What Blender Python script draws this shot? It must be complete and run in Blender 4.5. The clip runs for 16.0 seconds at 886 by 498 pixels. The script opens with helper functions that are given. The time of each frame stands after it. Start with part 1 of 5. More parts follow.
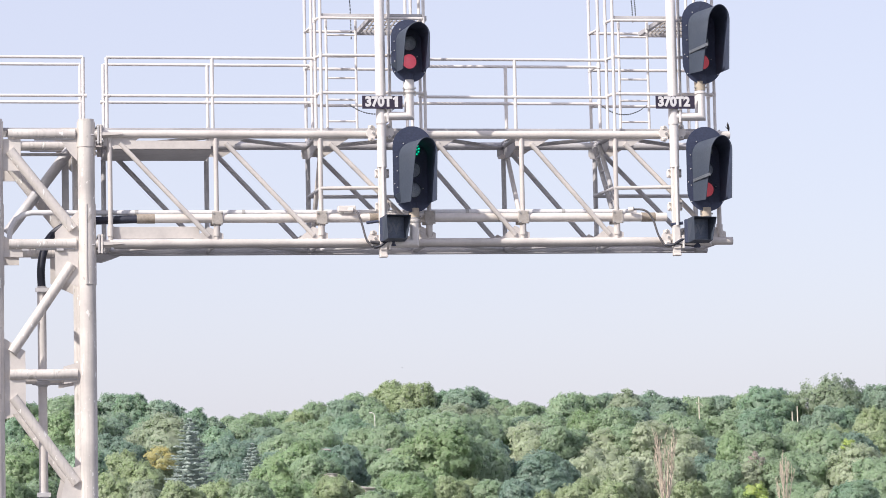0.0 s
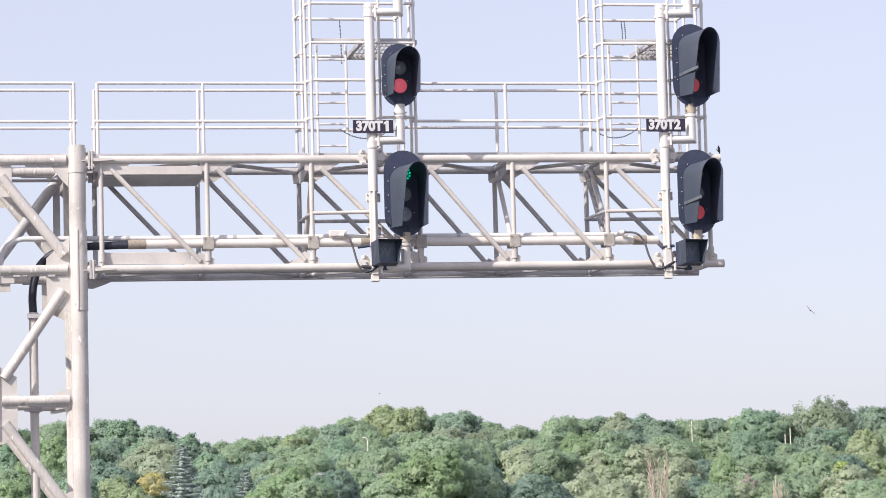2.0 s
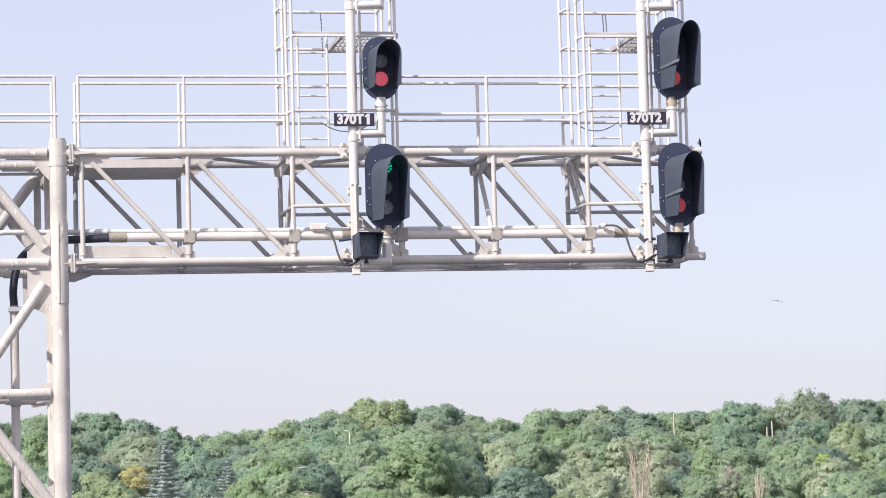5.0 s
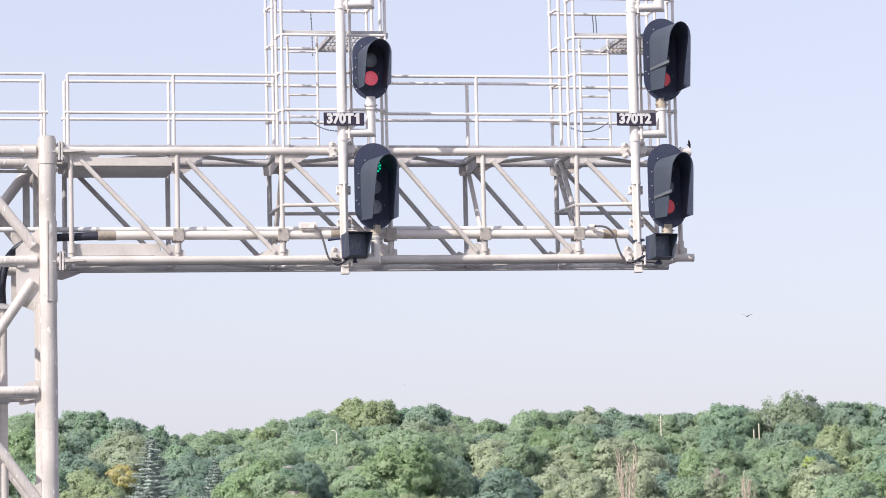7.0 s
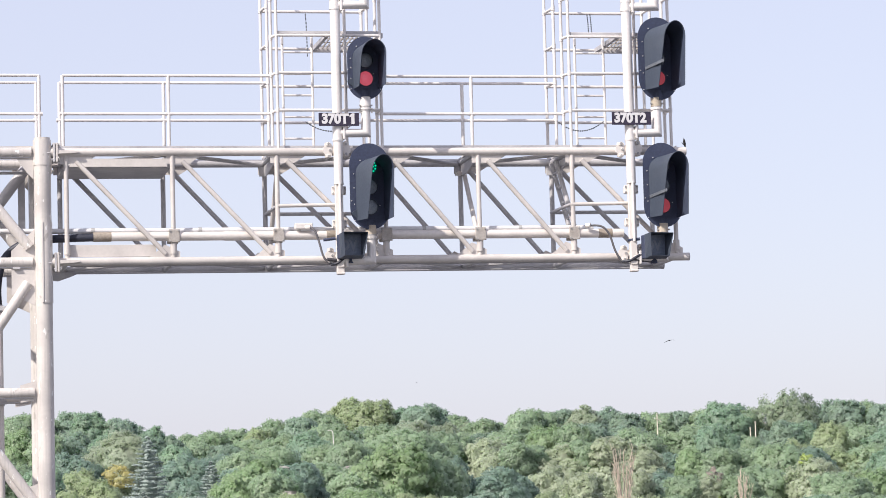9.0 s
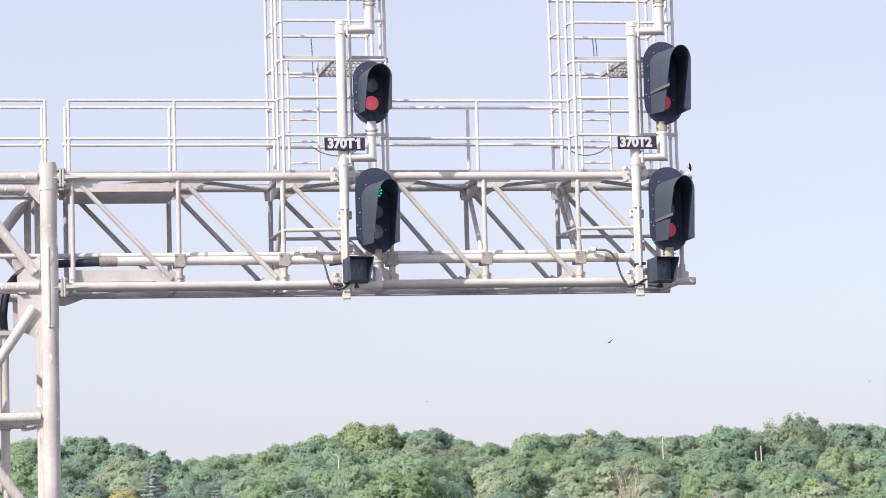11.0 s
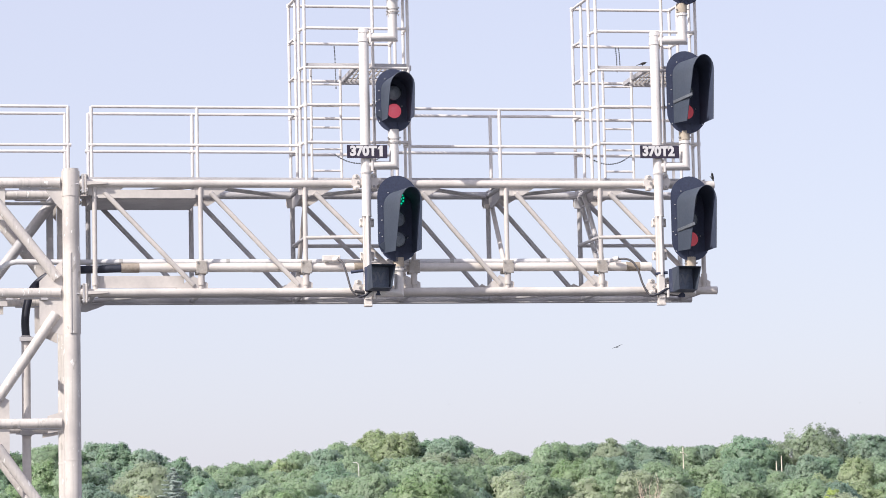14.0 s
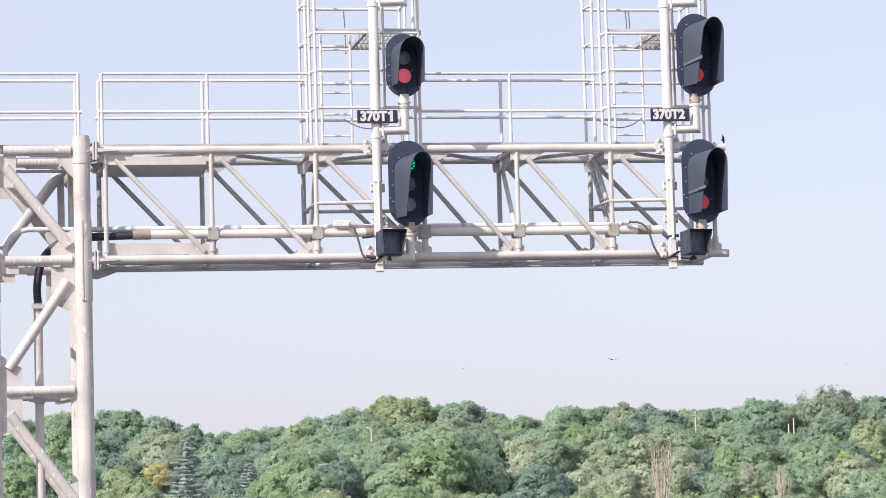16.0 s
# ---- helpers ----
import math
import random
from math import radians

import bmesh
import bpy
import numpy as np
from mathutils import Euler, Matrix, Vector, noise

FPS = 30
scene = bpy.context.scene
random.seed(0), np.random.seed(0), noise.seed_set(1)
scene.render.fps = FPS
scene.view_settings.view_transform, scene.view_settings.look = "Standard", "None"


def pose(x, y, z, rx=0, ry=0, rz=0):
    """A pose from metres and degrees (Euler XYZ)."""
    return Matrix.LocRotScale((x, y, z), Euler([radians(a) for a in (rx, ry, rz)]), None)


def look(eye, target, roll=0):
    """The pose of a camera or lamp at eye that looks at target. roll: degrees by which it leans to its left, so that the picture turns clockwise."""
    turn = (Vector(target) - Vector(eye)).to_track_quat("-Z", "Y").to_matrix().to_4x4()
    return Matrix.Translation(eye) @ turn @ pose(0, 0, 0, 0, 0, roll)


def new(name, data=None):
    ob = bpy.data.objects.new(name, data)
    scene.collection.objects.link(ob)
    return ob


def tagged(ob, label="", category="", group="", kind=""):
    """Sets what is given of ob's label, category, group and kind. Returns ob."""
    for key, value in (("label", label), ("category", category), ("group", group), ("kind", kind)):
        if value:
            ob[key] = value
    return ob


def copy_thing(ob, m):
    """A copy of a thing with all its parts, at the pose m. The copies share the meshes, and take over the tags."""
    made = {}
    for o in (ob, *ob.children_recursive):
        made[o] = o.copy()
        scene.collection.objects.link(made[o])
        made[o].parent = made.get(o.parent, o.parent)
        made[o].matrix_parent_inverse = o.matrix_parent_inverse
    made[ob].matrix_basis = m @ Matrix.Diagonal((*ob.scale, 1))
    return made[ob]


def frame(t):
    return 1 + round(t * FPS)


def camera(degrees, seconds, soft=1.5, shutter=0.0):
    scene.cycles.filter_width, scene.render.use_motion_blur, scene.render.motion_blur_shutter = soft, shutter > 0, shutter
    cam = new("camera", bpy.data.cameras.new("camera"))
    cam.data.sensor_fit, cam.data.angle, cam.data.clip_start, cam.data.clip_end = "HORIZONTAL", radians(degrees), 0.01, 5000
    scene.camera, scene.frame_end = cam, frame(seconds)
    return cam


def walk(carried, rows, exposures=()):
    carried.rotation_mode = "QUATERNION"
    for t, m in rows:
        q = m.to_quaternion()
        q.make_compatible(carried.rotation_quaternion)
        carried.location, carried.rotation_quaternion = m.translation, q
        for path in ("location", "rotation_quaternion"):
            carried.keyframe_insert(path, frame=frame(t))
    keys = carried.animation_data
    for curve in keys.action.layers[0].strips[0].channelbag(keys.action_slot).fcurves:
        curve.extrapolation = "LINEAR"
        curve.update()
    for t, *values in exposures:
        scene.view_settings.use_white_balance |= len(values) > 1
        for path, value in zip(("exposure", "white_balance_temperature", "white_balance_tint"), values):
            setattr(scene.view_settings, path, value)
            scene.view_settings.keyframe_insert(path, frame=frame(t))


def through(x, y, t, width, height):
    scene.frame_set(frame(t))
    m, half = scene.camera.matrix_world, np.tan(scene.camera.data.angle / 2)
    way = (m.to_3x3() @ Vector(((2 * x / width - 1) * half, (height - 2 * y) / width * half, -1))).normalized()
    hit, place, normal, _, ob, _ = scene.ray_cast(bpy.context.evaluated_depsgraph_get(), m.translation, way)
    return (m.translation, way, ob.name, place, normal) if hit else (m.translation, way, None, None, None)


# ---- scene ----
# world: x along the gantry, y away from the viewer, z up; the two masts stand over two tracks
cam = camera(16.24, 16.0, 0.75)
EYE = Vector((-2.760, -43.033, 2.379))


def view(yaw, pitch, roll, dx, dz):
    """A hand-held pose: heading and tilt in degrees, with a small sway."""
    eye = EYE + Vector((dx, 0, dz))
    a, b = radians(yaw), radians(pitch)
    way = Vector((math.sin(a) * math.cos(b), math.cos(a) * math.cos(b), math.sin(b)))
    return look(eye, eye + way * 50, roll)


walk(cam, [
    (0, view(10.262, 5.128, -1.216, 0.001, -0.001)),
    (0.5, view(10.320, 5.360, -1.310, -0.004, 0.007)),
    (1, view(10.371, 5.512, -1.294, -0.004, 0.002)),
    (1.5, view(10.436, 5.549, -1.338, 0.007, 0.001)),
    (2, view(10.421, 5.570, -1.536, 0.008, -0.003)),
    (2.5, view(10.437, 5.593, -1.568, 0.012, -0.001)),
    (3, view(10.506, 5.569, -1.977, 0.015, -0.004)),
    (3.5, view(10.564, 5.548, -1.912, 0.018, -0.000)),
    (4, view(10.633, 5.514, -1.748, 0.019, -0.007)),
    (4.5, view(10.689, 5.455, -1.668, 0.017, -0.009)),
    (5, view(10.752, 5.435, -1.609, 0.019, -0.004)),
    (7.5, view(10.987, 5.417, -1.260, 0.007, -0.011)),
    (8, view(10.998, 5.378, -1.303, 0.010, -0.006)),
    (8.5, view(11.043, 5.381, -1.423, 0.009, -0.000)),
    (9, view(11.052, 5.421, -1.533, 0.010, -0.002)),
    (11.5, view(10.926, 5.984, -1.550, -0.000, -0.001)),
    (12, view(10.870, 6.064, -1.438, 0.001, 0.003)),
    (12.5, view(10.841, 6.084, -1.413, 0.000, -0.000)),
    (13, view(10.756, 6.100, -1.316, -0.005, 0.002)),
    (13.5, view(10.682, 6.115, -1.283, -0.006, 0.004)),
    (14, view(10.576, 6.033, -1.213, -0.007, -0.001)),
    (14.5, view(10.478, 5.692, -1.317, -0.010, -0.005)),
    (15, view(10.426, 5.578, -1.473, -0.009, -0.009)),
    (15.5, view(10.391, 5.412, -1.616, -0.008, -0.010)),
    (16, view(10.359, 5.392, -1.617, -0.012, -0.006)),
])

# ---- world and sun ----
SUN_FROM = Vector((-1.40, -1.0, 1.45)).normalized()
sky_world = bpy.data.worlds.new("hazy_summer_sky")
scene.world = sky_world
sky_world.use_nodes = True
wn = sky_world.node_tree.nodes
sky = wn.new("ShaderNodeTexSky")
sky.sky_type = "NISHITA"
sky.sun_disc = False
sky.sun_elevation = math.asin(SUN_FROM.z)
sky.sun_rotation = math.atan2(SUN_FROM.x, SUN_FROM.y)
sky.altitude = 200
sky.air_density, sky.dust_density, sky.ozone_density = 1.0, 2.0, 1.0
# a humid, whitish haze evens out the blue
haze = wn.new("ShaderNodeMix")
haze.data_type = "RGBA"
haze.inputs["Factor"].default_value = 0.58
haze.inputs["B"].default_value = (5.74, 5.52, 6.74, 1)
wn["Background"].inputs["Strength"].default_value = 0.116
sky_world.node_tree.links.new(sky.outputs["Color"], haze.inputs["A"])
sky_world.node_tree.links.new(haze.outputs["Result"], wn["Background"].inputs["Color"])

sun_data = bpy.data.lights.new("sun", "SUN")
sun_data.energy, sun_data.angle, sun_data.color = 3.8, radians(0.6), (1.0, 0.93, 0.865)
sun_ob = new("sun", sun_data)
sun_ob.matrix_world = look(SUN_FROM * 100, (0, 0, 0))
scene.view_settings.exposure = 0.42


# ---- materials ----
def material(name, base, rough=0.5, metal=0.0, vary=0.15, grain=8.0, stain=1.2, bump=0.1, tint=None, island=0.0, clear=0.0):
    """A surface with fine grain and broad stains: base colour, mottled towards tint."""
    m = bpy.data.materials.new(name)
    m.use_nodes = True
    n, l = m.node_tree.nodes, m.node_tree.links
    b = n["Principled BSDF"]
    b.inputs["Roughness"].default_value, b.inputs["Metallic"].default_value = rough, metal
    b.inputs["Coat Weight"].default_value = clear
    co = n.new("ShaderNodeTexCoord")
    fine, broad = n.new("ShaderNodeTexNoise"), n.new("ShaderNodeTexNoise")
    for tex, size, detail in ((fine, grain, 6), (broad, stain, 3)):
        tex.inputs["Scale"].default_value, tex.inputs["Detail"].default_value = size, detail
        l.new(co.outputs["Object"], tex.inputs["Vector"])
    mix = n.new("ShaderNodeMix")
    mix.data_type = "RGBA"
    other = tint or tuple(c * (1 - vary * 2) for c in base)
    mix.inputs["A"].default_value, mix.inputs["B"].default_value = (*base, 1), (*other, 1)
    ramp = n.new("ShaderNodeMapRange")
    ramp.inputs["From Min"].default_value, ramp.inputs["From Max"].default_value = 0.42, 0.72
    l.new(broad.outputs["Fac"], ramp.inputs["Value"])
    l.new(ramp.outputs["Result"], mix.inputs["Factor"])
    hsv = n.new("ShaderNodeHueSaturation")
    val = n.new("ShaderNodeMapRange")
    val.inputs["From Min"].default_value, val.inputs["From Max"].default_value = 0.25, 0.75
    val.inputs["To Min"].default_value, val.inputs["To Max"].default_value = 1 - vary, 1 + vary
    l.new(fine.outputs["Fac"], val.inputs["Value"])
    l.new(mix.outputs["Result"], hsv.inputs["Color"])
    l.new(val.outputs["Result"], hsv.inputs["Value"])
    last = hsv
    if island:
        geo, info = n.new("ShaderNodeNewGeometry"), n.new("ShaderNodeObjectInfo")
        for source, amount in ((geo.outputs["Random Per Island"], island), (info.outputs["Random"], island * 0.7)):
            more, step = n.new("ShaderNodeHueSaturation"), n.new("ShaderNodeMapRange")
            step.inputs["To Min"].default_value, step.inputs["To Max"].default_value = 1 - amount, 1 + amount
            l.new(source, step.inputs["Value"])
            l.new(step.outputs["Result"], more.inputs["Value"])
            l.new(last.outputs["Color"], more.inputs["Color"])
            last = more
    l.new(last.outputs["Color"], b.inputs["Base Color"])
    if bump:
        bp = n.new("ShaderNodeBump")
        bp.inputs["Strength"].default_value, bp.inputs["Distance"].default_value = bump, 0.01
        l.new(fine.outputs["Fac"], bp.inputs["Height"])
        l.new(bp.outputs["Normal"], b.inputs["Normal"])
    return m


def leafy(name, base, tint, through=0.54, gaps=0.38):
    """Foliage: varied greens, distant haze mixed into the colour. Leaves send back and let through about half each."""
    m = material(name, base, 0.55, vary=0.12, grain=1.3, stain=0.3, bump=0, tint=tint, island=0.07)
    n, l = m.node_tree.nodes, m.node_tree.links
    b, out = n["Principled BSDF"], n["Material Output"]
    b.inputs["Specular IOR Level"].default_value = 0.85
    b.inputs["Coat Weight"].default_value, b.inputs["Coat Roughness"].default_value = 0.5, 0.45    # waxy leaf skin
    soft, mix = n.new("ShaderNodeBsdfTranslucent"), n.new("ShaderNodeMixShader")
    l.new(b.inputs["Base Color"].links[0].from_socket, soft.inputs["Color"])
    mix.inputs[0].default_value = through
    l.new(b.outputs[0], mix.inputs[1])
    l.new(soft.outputs[0], mix.inputs[2])
    # a spray is many small leaves with gaps between them
    gap, airy = n.new("ShaderNodeBsdfTransparent"), n.new("ShaderNodeMixShader")
    airy.inputs[0].default_value = gaps
    l.new(mix.outputs[0], airy.inputs[1])
    l.new(gap.outputs[0], airy.inputs[2])
    l.new(airy.outputs[0], out.inputs["Surface"])
    return m


def spattered(m):
    """Rain streaks down an upright surface, and a few white flecks."""
    n, l = m.node_tree.nodes, m.node_tree.links
    base = n["Principled BSDF"].inputs["Base Color"]
    last, co = base.links[0].from_socket, n.new("ShaderNodeTexCoord")
    for squash, low, high, colour, amount in (((26, 26, 0.8), 0.50, 0.68, (0.43, 0.41, 0.385), 0.55), ((17, 17, 6), 0.645, 0.670, (0.86, 0.84, 0.81), 0.9), ((9, 9, 5), 0.660, 0.700, (0.36, 0.33, 0.30), 0.55)):
        place, tex, cut, mix = n.new("ShaderNodeMapping"), n.new("ShaderNodeTexNoise"), n.new("ShaderNodeMapRange"), n.new("ShaderNodeMix")
        place.inputs["Scale"].default_value = squash
        tex.inputs["Scale"].default_value, tex.inputs["Detail"].default_value = 1.0, 3
        cut.inputs["From Min"].default_value, cut.inputs["From Max"].default_value, cut.inputs["To Max"].default_value = low, high, amount
        mix.data_type = "RGBA"
        mix.inputs["B"].default_value = (*colour, 1)
        l.new(co.outputs["Object"], place.inputs["Vector"])
        l.new(place.outputs["Vector"], tex.inputs["Vector"])
        l.new(tex.outputs["Fac"], cut.inputs["Value"])
        l.new(cut.outputs["Result"], mix.inputs["Factor"])
        l.new(last, mix.inputs["A"])
        last = mix.outputs["Result"]
    l.new(last, base)
    return m


def glowing(name, base, colour, strength, rough=0.25):
    m = material(name, base, rough, vary=0.05, grain=60, stain=30, bump=0.05)
    b = m.node_tree.nodes["Principled BSDF"]
    b.inputs["Emission Color"].default_value, b.inputs["Emission Strength"].default_value = (*colour, 1), strength
    return m


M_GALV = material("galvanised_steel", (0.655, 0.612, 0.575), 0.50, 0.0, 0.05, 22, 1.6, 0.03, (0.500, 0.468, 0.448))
M_LEG = spattered(material("rain_streaked_galvanised_steel", (0.655, 0.612, 0.575), 0.50, 0.0, 0.05, 22, 1.6, 0.03, (0.500, 0.468, 0.448)))
# darker, purpler copy of the galvanised steel, with shade put into its colour
M_GALV_B = material("shade_toned_galvanised_steel", (0.505, 0.495, 0.502), 0.55, 0.0, 0.06, 18, 2.2, 0.04, (0.390, 0.380, 0.392))
M_ALU = material("aluminium_tube", (0.804, 0.767, 0.739), 0.42, 0.1, 0.06, 30, 2.0, 0.08, (0.684, 0.651, 0.627))
M_STEEL = material("grey_steel_fixings", (0.505, 0.494, 0.484), 0.5, 0.3, 0.15, 40, 5, 0.2)
M_CONDUIT = material("pale_conduit", (0.773, 0.725, 0.683), 0.48, 0.1, 0.05, 20, 1.4, 0.06, (0.652, 0.604, 0.562))
M_CLAMP = material("dull_beige_clamp_steel", (0.470, 0.435, 0.400), 0.6, 0.1, 0.12, 40, 8, 0.15, (0.36, 0.32, 0.28))
M_RUST = material("stained_coupling", (0.355, 0.305, 0.254), 0.7, 0.1, 0.2, 30, 6, 0.3, (0.254, 0.212, 0.169))
M_CREAM = material("cream_slip_fitter", (0.514, 0.443, 0.354), 0.6, 0.0, 0.12, 40, 8, 0.2)
M_RUBBER = material("black_hose", (0.030, 0.034, 0.054), 0.5, 0.0, 0.2, 40, 3, 0.2)
M_HOSE = material("grey_flexible_hose", (0.105, 0.10, 0.11), 0.55, 0.1, 0.15, 60, 4, 0.3)
M_BLACK = material("dusty_black_paint", (0.044, 0.055, 0.100), 0.6, 0.0, 0.2, 30, 3, 0.1, (0.054, 0.066, 0.112))
M_HOOD = material("weathered_black_hood", (0.052, 0.066, 0.095), 0.55, 0.0, 0.15, 35, 2.5, 0.08, (0.066, 0.081, 0.109))
# black hood lining raised to navy: veiling glare of the lens put into the colour
M_LINER = material("glare_lifted_hood_lining", (0.058, 0.076, 0.130), 0.8, 0.0, 0.15, 30, 3, 0.05)
M_STRAP = material("grey_hood_strap", (0.15, 0.165, 0.19), 0.5, 0.1, 0.1, 30, 6, 0.1)
M_RIVET = material("bright_rivets", (0.75, 0.75, 0.75), 0.35, 0.4, 0.05, 40, 8, 0)
# dark glass given a pale grey base in place of the sky it reflects
M_LENS = material("sky_paled_glass_lens", (0.33, 0.37, 0.43), 0.25, 0.0, 0.2, 60, 20, 0.05, (0.42, 0.46, 0.50), clear=0.6)
M_RED = glowing("lit_red_lens", (0.46, 0.12, 0.16), (1.0, 0.15, 0.22), 0.31)
M_RED_DIM = glowing("lit_red_lens_turned_away", (0.28, 0.06, 0.08), (1.0, 0.16, 0.21), 0.17)
M_GREEN = glowing("green_lens_glass", (0.01, 0.10, 0.075), (0.0, 0.75, 0.42), 0.03)
M_DOT = glowing("lit_green_diode", (0.02, 0.3, 0.2), (0.0, 0.95, 0.55), 0.55)
M_SIGN = material("dark_sign_face", (0.026, 0.020, 0.042), 0.5, 0.0, 0.2, 20, 3, 0.05, (0.05, 0.04, 0.07))
M_WHITE = material("white_sign_paint", (0.707, 0.699, 0.707), 0.5, 0.0, 0.05, 20, 4, 0.03)
M_LAMP = glowing("lit_white_letters", (0.7, 0.68, 0.72), (1.0, 0.93, 1.0), 1.6)
# dusty glass, its base also lightened and blued to paint the reflected sky
M_FACE = material("dusty_sky_paled_glass", (0.120, 0.148, 0.205), 0.35, 0.0, 0.25, 30, 6, 0.05, (0.150, 0.176, 0.225))
M_GHOST = material("unlit_letters", (0.190, 0.215, 0.260), 0.4, 0.0, 0.1, 40, 8, 0)
M_BIRD = material("dark_feathers", (0.030, 0.028, 0.028), 0.7, 0.0, 0.25, 50, 10, 0.2)
M_GULL = material("grey_feathers", (0.038, 0.038, 0.043), 0.7, 0.0, 0.2, 6, 2, 0.1, (0.07, 0.07, 0.078))
M_WOOD = material("weathered_pole_wood", (0.68, 0.64, 0.52), 0.8, 0.0, 0.15, 6, 1, 0.2)
M_BARK = material("grey_brown_bark", (0.16, 0.13, 0.10), 0.85, 0.0, 0.25, 4, 0.8, 0.4, (0.10, 0.085, 0.07))
M_PALEBARK = material("bleached_bark", (0.56, 0.48, 0.385), 0.85, 0.0, 0.2, 4, 0.8, 0.3, (0.49, 0.42, 0.34))
M_WALL = material("pale_siding", (0.508, 0.477, 0.431), 0.7, 0.0, 0.05, 3, 0.5, 0.1)
M_ROOF = material("pale_shingles", (0.36, 0.33, 0.30), 0.85, 0.0, 0.15, 5, 0.6, 0.2)
M_GLASS = material("dark_window_glass", (0.03, 0.035, 0.04), 0.08, 0.0, 0.1, 3, 1, 0)
M_GROUND = material("gravel_and_grass", (0.115, 0.113, 0.122), 0.95, 0.0, 0.3, 1.5, 0.03, 0.3, (0.085, 0.090, 0.075))
# paler and bluer than real leaves: the haze of distance is in these colours
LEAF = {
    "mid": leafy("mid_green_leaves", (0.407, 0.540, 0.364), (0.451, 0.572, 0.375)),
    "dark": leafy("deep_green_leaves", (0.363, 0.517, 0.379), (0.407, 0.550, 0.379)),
    "blue": leafy("haze_blued_leaves", (0.373, 0.502, 0.392), (0.400, 0.524, 0.387)),
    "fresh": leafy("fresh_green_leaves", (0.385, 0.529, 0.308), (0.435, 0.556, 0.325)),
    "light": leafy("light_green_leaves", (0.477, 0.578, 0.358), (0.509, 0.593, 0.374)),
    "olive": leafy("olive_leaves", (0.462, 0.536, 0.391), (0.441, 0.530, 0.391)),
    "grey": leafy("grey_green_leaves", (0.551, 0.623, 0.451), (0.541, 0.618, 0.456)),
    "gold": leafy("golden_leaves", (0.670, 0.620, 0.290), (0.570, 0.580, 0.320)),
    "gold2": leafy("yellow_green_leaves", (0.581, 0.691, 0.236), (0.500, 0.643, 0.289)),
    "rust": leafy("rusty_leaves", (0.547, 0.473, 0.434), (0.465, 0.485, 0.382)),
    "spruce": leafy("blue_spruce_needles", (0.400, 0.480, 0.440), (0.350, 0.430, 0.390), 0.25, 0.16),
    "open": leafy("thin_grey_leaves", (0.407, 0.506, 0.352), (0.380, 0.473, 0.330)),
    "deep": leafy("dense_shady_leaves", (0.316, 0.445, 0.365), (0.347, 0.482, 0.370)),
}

# ---- building blocks ----
BASE = {}


def thing(name, loc, label, category, group=""):
    """An empty at a thing's base; its parts are drawn in world places."""
    ob = tagged(new(name), label, category, group)
    ob.empty_display_size = 0.2
    ob.location = loc
    BASE[ob] = Vector(loc)
    return ob


def part(name, bm, mat, parent, label="", kind="", smooth=True):
    """One mesh under a thing or a part. Its vertices are given in the thing's world places."""
    root = parent
    while root.parent:
        root = root.parent
    shift = BASE.get(root)
    if shift is not None and shift.length:
        bmesh.ops.translate(bm, verts=bm.verts, vec=-shift)
    me = bpy.data.meshes.new(name)
    bmesh.ops.recalc_face_normals(bm, faces=bm.faces)
    bm.to_mesh(me)
    bm.free()
    if smooth:
        me.shade_smooth()
        me.set_sharp_from_angle(angle=radians(35))
    me.materials.append(mat)
    ob = new(name, me)
    ob.parent = parent
    return tagged(ob, label, kind=kind)


def sweep(points, r, seg=12, bm=None, r_end=None):
    """A round tube through points, closed at both ends."""
    bm = bm or bmesh.new()
    pts = [Vector(p) for p in points]
    side, rings = None, []
    for i, p in enumerate(pts):
        d = (pts[min(i + 1, len(pts) - 1)] - pts[max(i - 1, 0)]).normalized()
        if side is None:
            side = d.orthogonal().normalized()
        side = (side - d * side.dot(d)).normalized()
        up = d.cross(side)
        rr = r if r_end is None else r + (r_end - r) * i / (len(pts) - 1)
        if 0 < i < len(pts) - 1:
            turn = (pts[i] - pts[i - 1]).angle(pts[i + 1] - pts[i], 0)
            rr_side = rr / max(0.5, math.cos(turn / 2)) if turn > 0.6 else rr
        else:
            rr_side = rr
        rings.append([bm.verts.new(p + (side * math.cos(a) + up * math.sin(a)) * rr_side)
                      for a in (2 * math.pi * k / seg for k in range(seg))])
    for a, b in zip(rings, rings[1:]):
        for k in range(seg):
            bm.faces.new((a[k], a[(k + 1) % seg], b[(k + 1) % seg], b[k]))
    bm.faces.new(rings[0][::-1])
    bm.faces.new(rings[-1])
    return bm


def tube(a, b, r, seg=14, bm=None):
    return sweep((a, b), r, seg, bm)


def box(c, size, bm=None, turn=None, bevel=0.0):
    """A block about c, turned by a matrix, with its edges taken off."""
    one = bmesh.new()
    bmesh.ops.create_cube(one, size=1.0)
    bmesh.ops.scale(one, verts=one.verts, vec=size)
    if bevel:
        bmesh.ops.bevel(one, geom=one.edges[:], offset=bevel, segments=1, affect="EDGES")
    m = Matrix.Translation(c) @ (turn.to_4x4() if turn else Matrix())
    bmesh.ops.transform(one, matrix=m, verts=one.verts)
    if bm is None:
        return one
    me = bpy.data.meshes.new("tmp")
    one.to_mesh(me)
    one.free()
    bm.from_mesh(me)
    bpy.data.meshes.remove(me)
    return bm


